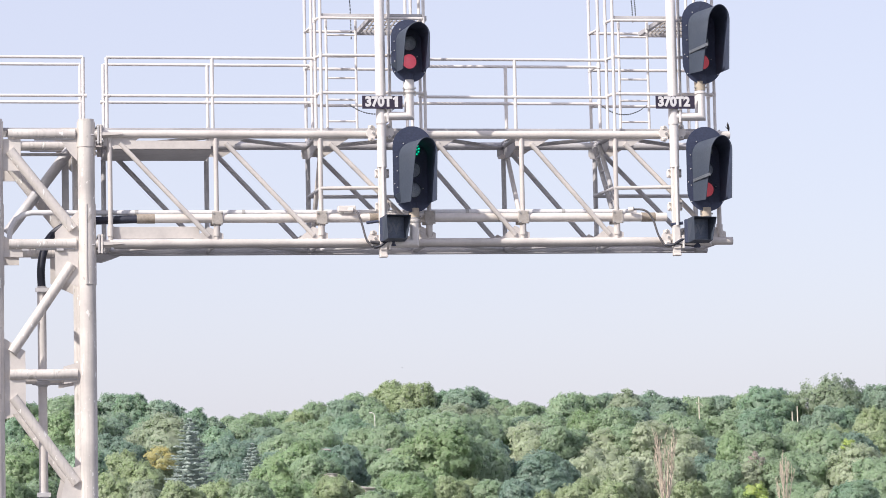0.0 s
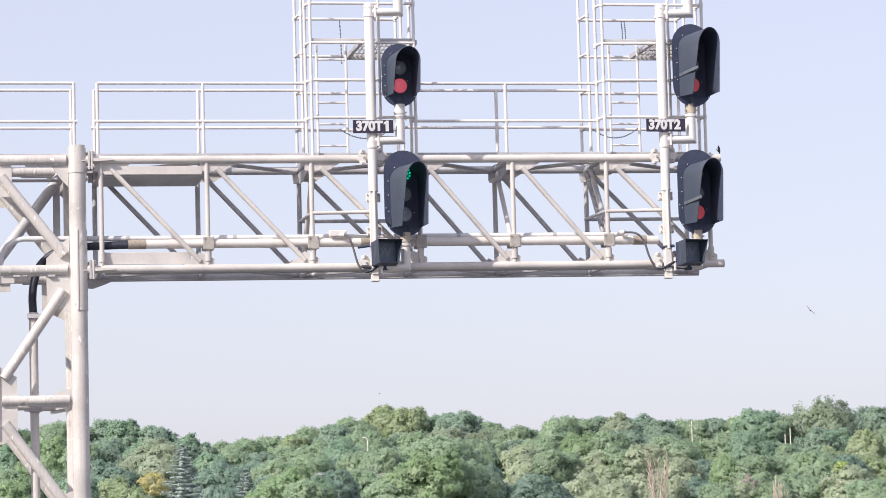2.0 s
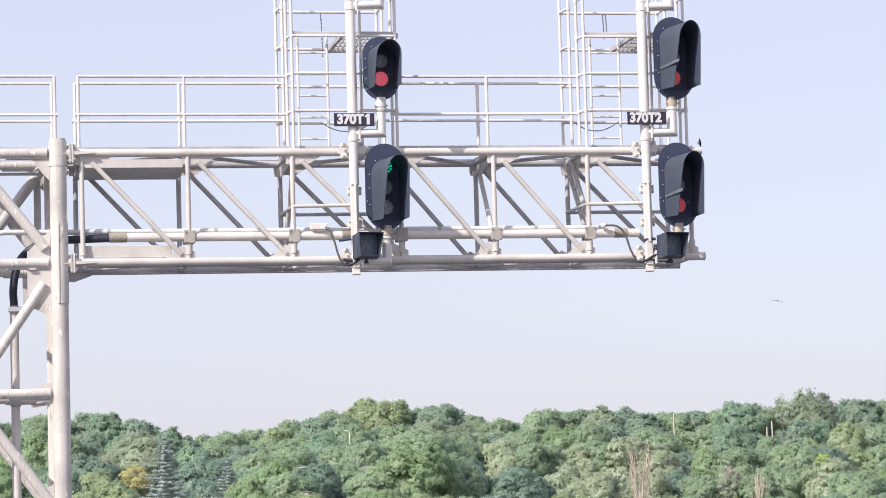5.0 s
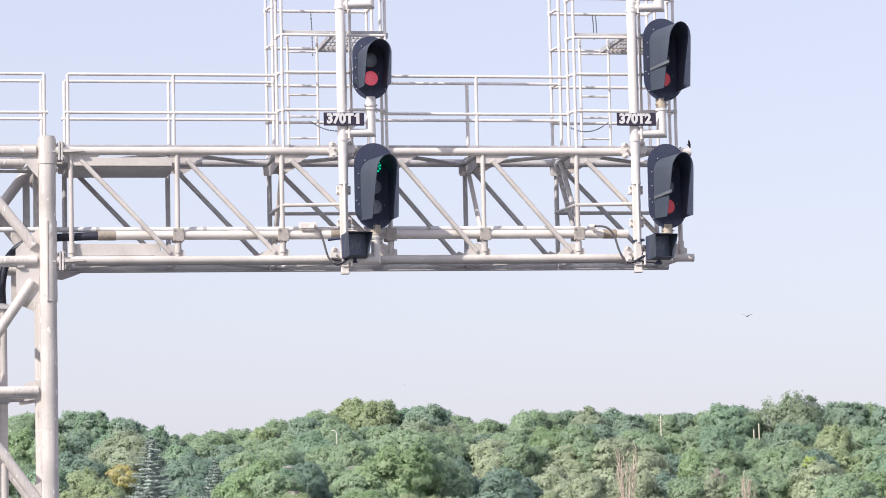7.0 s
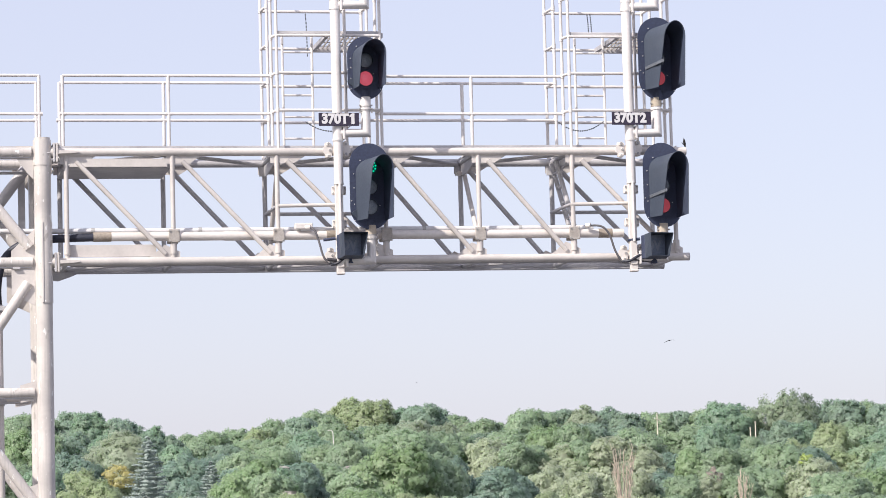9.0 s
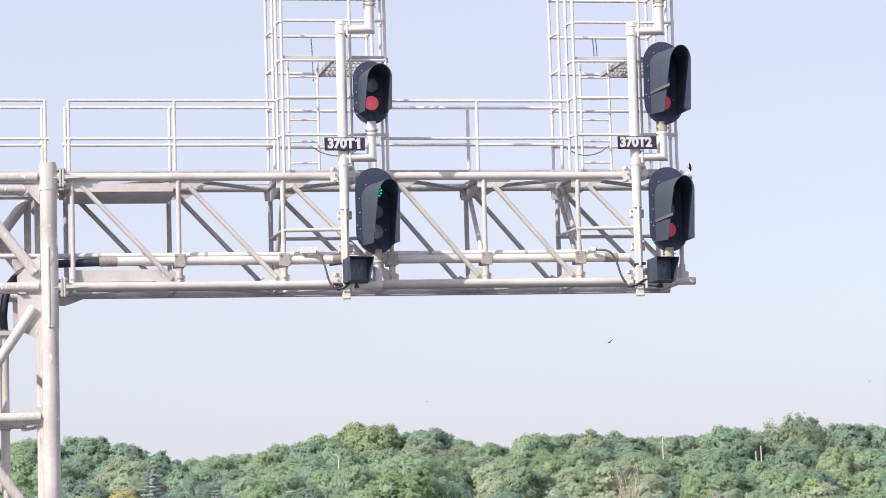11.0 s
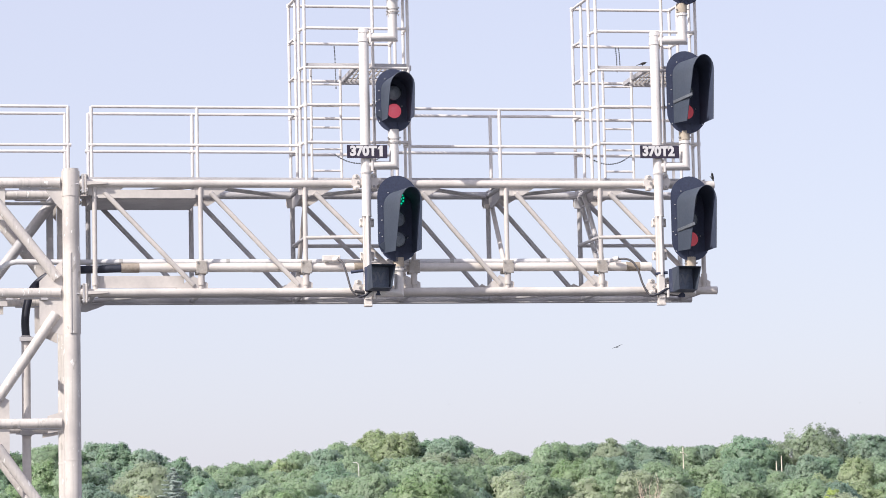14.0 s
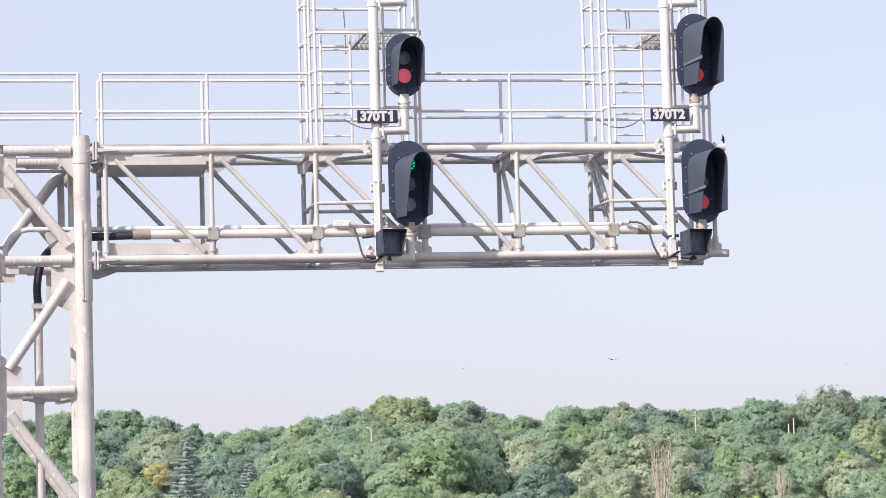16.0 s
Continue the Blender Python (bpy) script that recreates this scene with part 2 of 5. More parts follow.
def slab(outline, y, thick, bm=None):
    """A flat plate in the x-z plane with the given outline, its face at y."""
    bm = bm or bmesh.new()
    a = [bm.verts.new((x, y, z)) for x, z in outline]
    b = [bm.verts.new((x, y + thick, z)) for x, z in outline]
    bm.faces.new(a)
    bm.faces.new(b[::-1])
    for i in range(len(a)):
        j = (i + 1) % len(a)
        bm.faces.new((a[j], a[i], b[i], b[j]))
    return bm


def studs(name, places, axis, r, length, mat, parent):
    """Hexagonal heads or rivets at places, each a piece of its own on one mesh."""
    root = parent
    while root.parent:
        root = root.parent
    shift = BASE.get(root, Vector())
    d = Vector(axis).normalized()
    bm = tube((0, 0, 0), d * length, r, 6)
    me = bpy.data.meshes.new(name)
    bmesh.ops.recalc_face_normals(bm, faces=bm.faces)
    bm.to_mesh(me)
    bm.free()
    me.materials.append(mat)
    for p in places:
        ob = new(name, me)
        ob.parent = parent
        ob.location = Vector(p) - shift


def lettering(body, size, depth, bold, squeeze=1.0):
    """Letters as a mesh in the x-z plane, facing -y, centred."""
    cu = bpy.data.curves.new("letters", "FONT")
    cu.body, cu.size, cu.extrude, cu.offset = body, size, depth, bold
    cu.align_x, cu.align_y = "CENTER", "CENTER"
    ob = new("letters", cu)
    deps = bpy.context.evaluated_depsgraph_get()
    me = bpy.data.meshes.new_from_object(ob.evaluated_get(deps))
    bpy.data.objects.remove(ob)
    bpy.data.curves.remove(cu)
    bm = bmesh.new()
    bm.from_mesh(me)
    bpy.data.meshes.remove(me)
    bmesh.ops.transform(bm, matrix=Matrix.Diagonal((squeeze, 1, 1, 1)), verts=bm.verts)
    bmesh.ops.transform(bm, matrix=Matrix.Rotation(radians(90), 4, "X"), verts=bm.verts)
    return bm


# ---- ground ----
def rise(d):
    s = min(max((d - 330) / 210, 0), 1)
    return 10 * s * s * (3 - 2 * s)


def ground_z(x, y):
    d = math.hypot(x - EYE.x, y - EYE.y)
    knoll = max(0.0, 1 - d / 22)
    return rise(d) + 0.75 * min(1.0, knoll * 1.6) + max(0, d - 600) * 0.004


def build_ground():
    bm = bmesh.new()
    radii = [0, 4, 8, 12, 16, 20, 26, 34, 44, 60, 90, 130, 180, 240, 300, 330, 360, 390, 420, 450, 480, 510, 540, 580, 650, 800, 1100, 1600, 2400, 3600]
    seg = 96
    rings = []
    for r in radii[1:]:
        rings.append([])
        for k in range(seg):
            a = 2 * math.pi * k / seg
            x, y = EYE.x + r * math.cos(a), EYE.y + r * math.sin(a)
            rings[-1].append(bm.verts.new((x, y, ground_z(x, y))))
    mid = bm.verts.new((EYE.x, EYE.y, ground_z(EYE.x, EYE.y)))
    for k in range(seg):
        bm.faces.new((mid, rings[0][k], rings[0][(k + 1) % seg]))
    for a, b in zip(rings, rings[1:]):
        for k in range(seg):
            bm.faces.new((a[k], b[k], b[(k + 1) % seg], a[(k + 1) % seg]))
    me = bpy.data.meshes.new("ground")
    bm.to_mesh(me)
    bm.free()
    me.shade_smooth()
    me.materials.append(M_GROUND)
    tagged(new("ground", me), "pale gravel and grass ground rising to a wooded hill", "ground", kind="structure")


build_ground()

# ---- the cantilever gantry ----
ZB, ZT = 6.40, 7.93            # lower and upper chords
DEEP = 1.306                   # front truss to back truss
PANEL = (0.35, 1.829, 3.303, 4.842, 6.196, 7.568, 9.08)
POST_X = (-1.243, 0.022)
PITCH = 4.239                  # from one mast to the next


def build_tower():
    g = thing("support_tower", (-0.55, 0.65, 0), "four-legged galvanised steel tower of round pipes with bolted gussets", "tower")
    for x in POST_X:
        for y in (0, DEEP):
            p = part("leg", tube((x, y, 0.03), (x, y, 8.10), 0.118, 28), M_LEG, g)
            part("cap", tube((x, y, 7.745), (x, y, 8.10), 0.126, 28, tube((x, y, 8.10), (x, y, 8.135), 0.112, 24)), M_LEG, p)
            part("base_plate", box((x, y, 0.015), (0.5, 0.5, 0.03), bevel=0.004), M_STEEL, p)
            sl = tube((x, y, 5.83), (x, y, 6.95), 0.127, 28)
            bmesh.ops.delete(sl, geom=[v for v in sl.verts if v.co.x < x - 0.02], context="VERTS")
            part("sleeve", sl, M_LEG, p, "half sleeve bolted round the leg")
            part("sleeve_flange", box((x - 0.018, y - 0.128, 6.39), (0.026, 0.020, 1.12), bevel=0.004), M_GALV, p)
            part("seam_ring", tube((x, y, 4.08), (x, y, 4.11), 0.1205, 28), M_GALV, p)
    x0, x1 = POST_X
    for y in (0, DEEP):
        for z in (ZT, ZB, 4.597, 2.6, 0.9):
            part("strut", tube((x0 + 0.19, y, z), (x1 - 0.15, y, z), 0.070 if z > 4 else 0.066, 20), M_LEG, g)
            part("strut_saddle", box((x0 + 0.83, y + 0.02, z - 0.055), (0.55, 0.10, 0.055), bevel=0.006), M_GALV_B, g)
        for a, b, r in (((-1.03, 7.70), (-0.17, 6.605), 0.074), ((-0.19, 6.115), (-1.02, 4.905), 0.072),
                        ((-1.01, 4.285), (-0.15, 3.095), 0.072), ((-0.19, 2.45), (-1.0, 1.2), 0.07)):
            part("brace", tube((a[0], y, a[1]), (b[0], y, b[1]), r, 20), M_LEG, g)
        for pts in (((-1.13, 7.86), (-0.88, 7.86), (-0.88, 7.42), (-1.13, 7.42)), ((-0.34, 8.02), (-0.1, 8.02), (-0.1, 7.55), (-0.2, 7.66), (-0.34, 7.86)),
                    ((-0.1, 6.30), (-0.1, 6.86), (-0.42, 6.56), (-0.42, 5.95), (-0.1, 5.80)), ((-1.13, 6.52), (-0.86, 6.36), (-0.86, 6.22), (-1.13, 6.22)),
                    ((-1.13, 5.10), (-0.84, 4.92), (-0.84, 4.10), (-1.13, 4.02)), ((-0.1, 4.76), (-0.32, 4.70), (-0.32, 4.46), (-0.1, 4.50)),
                    ((-0.1, 3.35), (-0.28, 3.26), (-0.36, 2.95), (-0.36, 2.50), (-0.1, 2.50))):
            part("gusset", slab(pts, y - 0.009, 0.018), M_GALV, g, smooth=False)
    part("brace", tube((-0.10, DEEP - 0.16, 7.90), (-1.03, DEEP - 0.16, 6.66), 0.076, 20), M_GALV_B, g)
    for x in POST_X:
        for z in (ZT, ZB, 4.597, 2.6, 0.9):
            part("side_strut", tube((x, 0.1, z), (x, DEEP - 0.1, z), 0.05, 16), M_GALV, g)
        for z0, z1 in ((7.7, 6.6), (6.1, 4.9), (4.3, 3.0)):
            part("side_brace", tube((x, 0.1, z0), (x, DEEP - 0.1, z1), 0.05, 16), M_GALV_B, g)
    for x in (-0.83, -0.35):
        part("strut_lug", box((x, -0.03, ZB - 0.085), (0.10, 0.05, 0.03), bevel=0.004), M_GALV_B, g)
    part("cross_angle", box((-0.55, 0.62, 7.72), (0.95, 0.05, 0.04), bevel=0.004), M_GALV_B, g)
    part("hanger", box((-0.20, DEEP - 0.1, 7.25), (0.10, 0.02, 1.0), bevel=0.004), M_GALV_B, g)


def build_truss():
    g = thing("cantilever_truss", (4.7, 0.65, ZB), "long box truss of welded galvanised steel pipe, cantilevered from a tower", "truss")
    for y, z, end in ((0, ZT, 9.257), (0, ZB, 9.255), (DEEP, ZT, 9.23), (DEEP, ZB, 9.226)):
        # back chords take the darker copy, so their shade is partly painted
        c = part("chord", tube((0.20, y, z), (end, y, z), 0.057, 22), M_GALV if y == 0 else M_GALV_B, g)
        part("end_cap", tube((end - 0.002, y, z), (end + 0.008, y, z), 0.0575, 22), M_GALV_B, c)
        # bolted flange joint at the tower
        f = part("flange", box((0.185, y, z - 0.01), (0.03, 0.22, 0.27), bevel=0.005), M_GALV_B, g)
        part("flange_mate", box((0.222, y, z - 0.01), (0.028, 0.22, 0.27), bevel=0.005), M_GALV, f)
        studs("flange_bolt", [(0.160, y + dy, z + dz) for dy in (-0.085, 0.085) for dz in (-0.11, 0.10)], (1, 0, 0), 0.018, 0.1, M_STEEL, f)
        part("rib", slab(((0.236, z + 0.02), (0.52, z + 0.012), (0.52, z - 0.012), (0.236, z - 0.03)), y - 0.10, 0.20), M_GALV, f, smooth=False)
        part("stub", tube((0.04, y, z), (0.185, y, z), 0.075, 18), M_GALV, f)
        part("rib_tab", box((0.05, y - 0.03, z - 0.02), (0.16, 0.16, 0.018), bevel=0.003), M_GALV_B, f)
    for i, x in enumerate(PANEL):
        for y in (0, DEEP):
            r = 0.033 if y == 0 else 0.035
            # likewise the back verticals: shade painted by the darker steel
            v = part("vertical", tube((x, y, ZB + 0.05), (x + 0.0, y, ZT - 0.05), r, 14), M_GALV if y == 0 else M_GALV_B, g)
            if y == 0:
                part("foot_sleeve", tube((x, y, ZB + 0.1), (x, y, ZB + 0.24), 0.046, 14), M_GALV, v)
            top = ((x - 0.09, ZT - 0.05), (x + 0.42, ZT - 0.05), (x + 0.24, ZT - 0.16), (x - 0.09, ZT - 0.16))
            low = ((x - 0.36, ZB + 0.05), (x + 0.09, ZB + 0.05), (x + 0.09, ZB + 0.13), (x - 0.12, ZB + 0.23), (x - 0.30, ZB + 0.08))
            if i < 6:
                part("gusset", slab(top, y - 0.007, 0.014), M_GALV, g, smooth=False)
            if i > 0:
                part("gusset", slab(low, y - 0.007, 0.014), M_GALV, g, smooth=False)
        for z in (ZB, ZT):
            part("cross_tube", tube((x, 0.04, z), (x, DEEP - 0.04, z), 0.036, 12), M_GALV_B, g)
        if 1 < i < 6:
            # gusset of the sway frame, across the truss, and its tab at the far vertical
            edge = ((0.20, -0.045), (DEEP - 0.05, -0.045), (DEEP - 0.05, -0.205), (DEEP - 0.42, -0.205), (0.42, -0.15), (0.20, -0.10))
            bm = bmesh.new()
            near, far = ([bm.verts.new((x + dx, ey, ZT + ez)) for ey, ez in edge] for dx in (-0.007, 0.007))
            bm.faces.new(near)
            bm.faces.new(far[::-1])
            for k in range(len(edge)):
                bm.faces.new((near[k - 1], near[k], far[k], far[k - 1]))
            bmesh.ops.recalc_face_normals(bm, faces=bm.faces)
            plate = part("sway_gusset", bm, M_GALV_B, g, smooth=False)
            part("tab", box((x - 0.045, DEEP - 0.055, ZT - 0.125), (0.085, 0.02, 0.14), bevel=0.004), M_GALV_B, plate)
            if i == 4:
                lug = box((x + 0.02, DEEP - 0.14, ZT - 0.165), (0.10, 0.06, 0.05), bevel=0.014)
                tube((x - 0.045, DEEP - 0.17, ZT - 0.175), (x - 0.045, DEEP - 0.11, ZT - 0.175), 0.036, 10, lug)
                part("clamp", lug, M_CONDUIT, plate, "pale cast pipe clamp")
    for i in range(6):
        a, b = PANEL[i] + 0.14, PANEL[i + 1] - 0.11
        for y in (0, DEEP):
            # back diagonals in the shade-toned steel too
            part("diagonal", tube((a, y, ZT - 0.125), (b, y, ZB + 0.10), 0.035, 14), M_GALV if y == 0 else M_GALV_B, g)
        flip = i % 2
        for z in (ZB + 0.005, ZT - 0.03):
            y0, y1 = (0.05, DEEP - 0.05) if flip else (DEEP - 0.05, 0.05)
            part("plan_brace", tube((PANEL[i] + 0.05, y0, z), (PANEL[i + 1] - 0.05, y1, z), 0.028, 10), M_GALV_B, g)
    for x, y0, y1 in ((3.303, 0.05, DEEP - 0.05), (4.842, 0.05, DEEP - 0.05), (6.196, DEEP - 0.08, 0.08), (9.08, 0.05, DEEP - 0.05)):
        part("sway_brace", tube((x + 0.03, y0, ZT - 0.1), (x + 0.03, y1, ZB + 0.1), 0.034, 12), M_GALV, g)
    # stiffeners of the root panel
    part("root_plate", box((1.08, 0.0, ZT - 0.148), (1.36, 0.02, 0.118), bevel=0.004), M_GALV, g)
    part("root_floor", box((1.06, DEEP / 2, ZT - 0.214), (1.50, DEEP - 0.05, 0.012), bevel=0.003), M_GALV_B, g, "flat stiffening plate")
    part("root_plate", box((0.98, 0.06, ZB + 0.155), (1.22, 0.02, 0.17), bevel=0.004), M_GALV, g)
    part("root_gusset", slab(((0.19, ZB - 0.155), (0.30, ZB - 0.165), (0.46, ZB - 0.11), (0.62, ZB - 0.045), (0.19, ZB - 0.03)), DEEP - 0.13, 0.02), M_GALV_B, g)
    # drain strips under the lower chords
    for y in (0.12, DEEP - 0.12):
        part("strip", box((4.7, y, ZB - 0.052), (8.6, 0.05, 0.02), bevel=0.003), M_GALV_B, g)
    # floor of the walkway: bearing bars and cross bars
    bm = bmesh.new()
    for k in range(22):
        box((3.95, 0.10 + k * 0.036, 8.0145), (10.3, 0.006, 0.036), bm)
    for k in range(104):
        box((-1.15 + k * 0.1, 0.478, 8.012), (0.014, 0.77, 0.02), bm)
    part("walkway_grating", bm, M_GALV_B, g, "open steel bar grating", kind="stuff", smooth=False)
    for x in (-1.15, *[p for p in PANEL]):
        part("bearer", box((x, 0.65, ZT + 0.048), (0.05, DEEP, 0.03), bevel=0.004), M_GALV_B, g)
    # steep access steps inside the truss below the second mast
    for dy in (0.0, 0.30):
        part("step_stile", tube((7.50, 1.0 - dy, ZT - 0.05), (7.70, 0.75 - dy, ZB + 0.45), 0.036, 10), M_GALV_B, g)
    for k in range(4):
        s = (k + 0.7) / 4.6
        part("step_rung", tube((7.5 + 0.2 * s, 1.0 - 0.25 * s, 7.88 - 1.03 * s), (7.5 + 0.2 * s, 0.70 - 0.25 * s, 7.88 - 1.03 * s), 0.020, 8), M_GALV_B, g)
    # mid-height rails that brace each mast
    for dx in (0, PITCH):
        part("mast_brace", tube((3.303 + dx, -0.01, 7.165), (4.12 + dx, -0.12, 7.165), 0.027, 12), M_GALV, g)
        part("mast_brace", tube((3.31 + dx, DEEP, 7.19), (4.84 + dx, DEEP, 7.19), 0.027, 12), M_GALV_B, g)
        part("mast_brace", tube((3.31 + dx, DEEP, 7.19), (3.303 + dx, 0, 7.17), 0.024, 12), M_GALV_B, g)


def build_conduits():
    c = thing("cable_conduit", (4.7, 0.09, 6.69), "pale steel cable conduit clamped along the gantry", "conduit")
    part("pipe", tube((0.94, 0.10, 6.757), (8.32, 0.10, 6.757), 0.063, 20), M_CONDUIT, c)
    for x in (1.3, 2.55, 4.0, 7.95):
        part("coupling", tube((x, 0.10, 6.757), (x + 0.2, 0.10, 6.757), 0.067, 20), M_RUST if x > 3 else M_CONDUIT, c)
    for x in PANEL[:-1]:
        if x < 1:
            continue
        k = part("clamp_plate", box((x + 0.005, -0.045, 6.75), (0.155, 0.014, 0.185), bevel=0.004), M_CLAMP, c)
        studs("clamp_bolt", [(x + 0.005 + a, -0.052, 6.75 + b) for a in (-0.06, 0.06) for b in (-0.07, 0.07)], (0, -1, 0), 0.012, 0.018, M_STEEL, k)
        part("clamp_back", box((x + 0.005, 0.17, 6.75), (0.155, 0.014, 0.185), bevel=0.004), M_CLAMP, c)
    t = thing("thin_conduit", (3.7, 0.195, 6.83), "thin white cable conduit running behind the larger one", "conduit")
    bend = [(7.9, 0.195, 6.849), (0.0, 0.195, 6.849), (-0.72, 0.195, 6.855), (-0.84, 0.195, 6.83), (-0.95, 0.195, 6.76), (-1.02, 0.195, 6.64), (-1.05, 0.195, 6.40)]
    part("pipe", sweep(bend, 0.037, 14), M_WHITE, t)
    for x in (0.7, 2.2, 3.6, 5.4, 6.8):
        part("strap", tube((x, 0.195, 6.849), (x + 0.05, 0.195, 6.849), 0.041, 14), M_STEEL, t)
    h = thing("cable_hose", (0.3, 0.3, 5.8), "thick black rubber cable hose bending down the tower", "hose")
    pts = [(0.95, 0.10, 6.752), (0.65, 0.10, 6.748), (0.35, 0.14, 6.742), (0.05, 0.26, 6.74), (-0.18, 0.40, 6.715), (-0.36, 0.46, 6.63),
           (-0.50, 0.42, 6.48), (-0.57, 0.36, 6.28), (-0.60, 0.34, 6.05), (-0.59, 0.34, 5.80)]
    part("hose", sweep(smooth_path(pts, 4), 0.056, 16), M_RUBBER, h)
    part("ferrule", tube((0.72, 0.10, 6.755), (0.97, 0.10, 6.755), 0.068, 18), M_RUST, h, "stained crimped ferrule")
    d = thing("down_conduit", (-0.583, 0.34, 0), "upright grey steel cable conduit inside the tower", "conduit")
    part("pipe", tube((-0.583, 0.34, 0.0), (-0.593, 0.34, 5.84), 0.062, 18), M_GALV, d)
    for z in (5.74, 4.44, 2.9):
        part("collar", tube((-0.588, 0.34, z), (-0.588, 0.34, z + 0.09), 0.072, 18), M_GALV_B, d)
        part("collar_strap", box((-0.588, 0.26, z + 0.045), (0.19, 0.03, 0.06), bevel=0.004), M_GALV_B, d)


def smooth_path(points, n):
    """More points along a Catmull-Rom curve."""
    p = [Vector(q) for q in points]
    p = [p[0] * 2 - p[1], *p, p[-1] * 2 - p[-2]]
    out = []
    for a, b, c, d in zip(p, p[1:], p[2:], p[3:]):
        for k in range(n):
            t = k / n
            out.append(0.5 * (2 * b + (c - a) * t + (2 * a - 5 * b + 4 * c - d) * t * t + (3 * b - a - 3 * c + d) * t ** 3))
    return [*out, p[-2]]


def build_railings():
    def rail(spans, posts, y, g):
        for z in (9.05, 8.507):
            for pts in spans:
                part("rail", sweep([(x, yy, z) for x, yy in pts], 0.0215, 12), M_ALU, g)
        for x in posts:
            p = part("post", tube((x, y, 7.97), (x, y, 9.05), 0.025, 12), M_ALU, g)
            part("rail_joint", tube((x - 0.045, y, 8.507), (x + 0.045, y, 8.507), 0.027, 12), M_ALU, p)
    for label, xs in (("tower", (-1.6, 0.008)), ("root", (0.335, 3.30)), ("middle", (4.83, 7.54))):
        g = thing("walkway_railing", ((xs[0] + xs[1]) / 2, 0.55, 7.97), "aluminium tube guard railing with top and middle rails", "railing", "walkway railings")
        for y, ends in ((0.25, (3.29, 4.797)), (0.92, (3.332, 4.791))):
            if label == "tower":
                spans, posts = [[(xs[0], y), (xs[1], y)]], (0.008, -1.3)
            elif label == "root":
                spans, posts = [[(0.335, y), (ends[0], y)]], (0.335, 1.82)
            else:
                spans, posts = [[(ends[1], y), (ends[0] + PITCH, y)]], (6.177,)
            rail(spans, posts, y, g)


def build_cage():
    """Guarded platform with its ladder, behind the first mast."""
    g = thing("ladder_platform", (4.06, 0.65, ZT + 0.06), "aluminium service platform with guard rails and ladder above the walkway", "platform", "service platforms")
    top = 10.715
    # four uprights on each side; the walkway passes between the middle two
    depth = (0.0, 0.25, 0.87, DEEP)
    sides = ((3.335, 3.29, 3.324, 3.291), (4.818, 4.797, 4.783, 4.779))
    for xs in sides:
        for x, y in zip(xs, depth):
            part("upright", tube((x, y, ZT + 0.05), (x, y, top), 0.0225, 12), M_ALU, g)
        for z in (8.525, 9.06, 9.60, 10.16):
            for i, j in ((0, 1), (2, 3)):
                r = part("side_rail", tube((xs[i], depth[i], z), (xs[j], depth[j], z), 0.0205, 12), M_ALU, g)
                part("fitting", tube((xs[j if i == 0 else i], depth[j if i == 0 else i], z - 0.035), (xs[j if i == 0 else i], depth[j if i == 0 else i], z + 0.035), 0.030, 10), M_ALU, r)
        part("top_side_rail", tube((xs[0], 0, top), (xs[3], DEEP, top), 0.0215, 12), M_ALU, g)
    for k, y in ((0, 0.0), (3, DEEP)):
        for z in (8.525, 9.06, 10.16, top):
            r = part("guard_rail", tube((sides[0][k], y, z), (sides[1][k], y, z), 0.0215, 12), M_ALU, g)
            for x in (sides[0][k], sides[1][k]):
                part("fitting", tube((x, y, z - 0.03), (x, y, z + 0.03), 0.029, 10), M_ALU, r)
    part("centre_upright", tube((4.312, 0.0, ZT + 0.05), (4.312, 0.0, top), 0.023, 12), M_ALU, g)
    # platform frame and grating
    part("frame_rail", box((4.06, 0.03, 9.637), (1.48, 0.05, 0.045), bevel=0.005), M_GALV_B, g)
    part("edge_tube", tube((3.335, -0.01, 9.592), (4.80, -0.01, 9.592), 0.0205, 12), M_ALU, g)
    part("frame_rail", tube((3.291, DEEP, 9.61), (4.05, DEEP, 9.61), 0.0215, 12), M_ALU, g)
    part("frame_rail", box((4.42, DEEP, 9.60), (0.74, 0.045, 0.075), bevel=0.005), M_GALV_B, g)
    for x in (4.06, 4.84):
        part("frame_cross", box((x, DEEP / 2, 9.60), (0.05, DEEP, 0.07), bevel=0.005), M_GALV_B, g)
    bm = bmesh.new()
    for k in range(12):
        box((4.10 + k * 0.064, DEEP / 2, 9.615), (0.010, 1.24, 0.030), bm, Matrix.Rotation(radians(-2), 3, "Z"))
    for y in (0.33, 0.65, 0.97):
        box((4.455, y, 9.600), (0.74, 0.012, 0.012), bm)
    part("grating", bm, M_CLAMP, g, "open steel bar grating", kind="stuff", smooth=False)
    # ladder
    lad = part("ladder", tube((3.497, 0.57, ZT + 0.10), (3.497, 0.57, 9.68), 0.02, 10), M_ALU, g, "aluminium ladder")
    part("stile", tube((3.925, 0.57, ZT + 0.10), (3.925, 0.57, 9.68), 0.02, 10), M_ALU, lad)
    for k in range(5):
        part("rung", tube((3.497, 0.57, 8.195 + 0.312 * k), (3.925, 0.57, 8.195 + 0.312 * k), 0.0155, 10), M_ALU, lad)
    for x in (3.497, 3.925):
        part("hook", box((x, 0.545, 9.60), (0.03, 0.03, 0.10), bevel=0.004), M_GALV_B, lad)
    return g


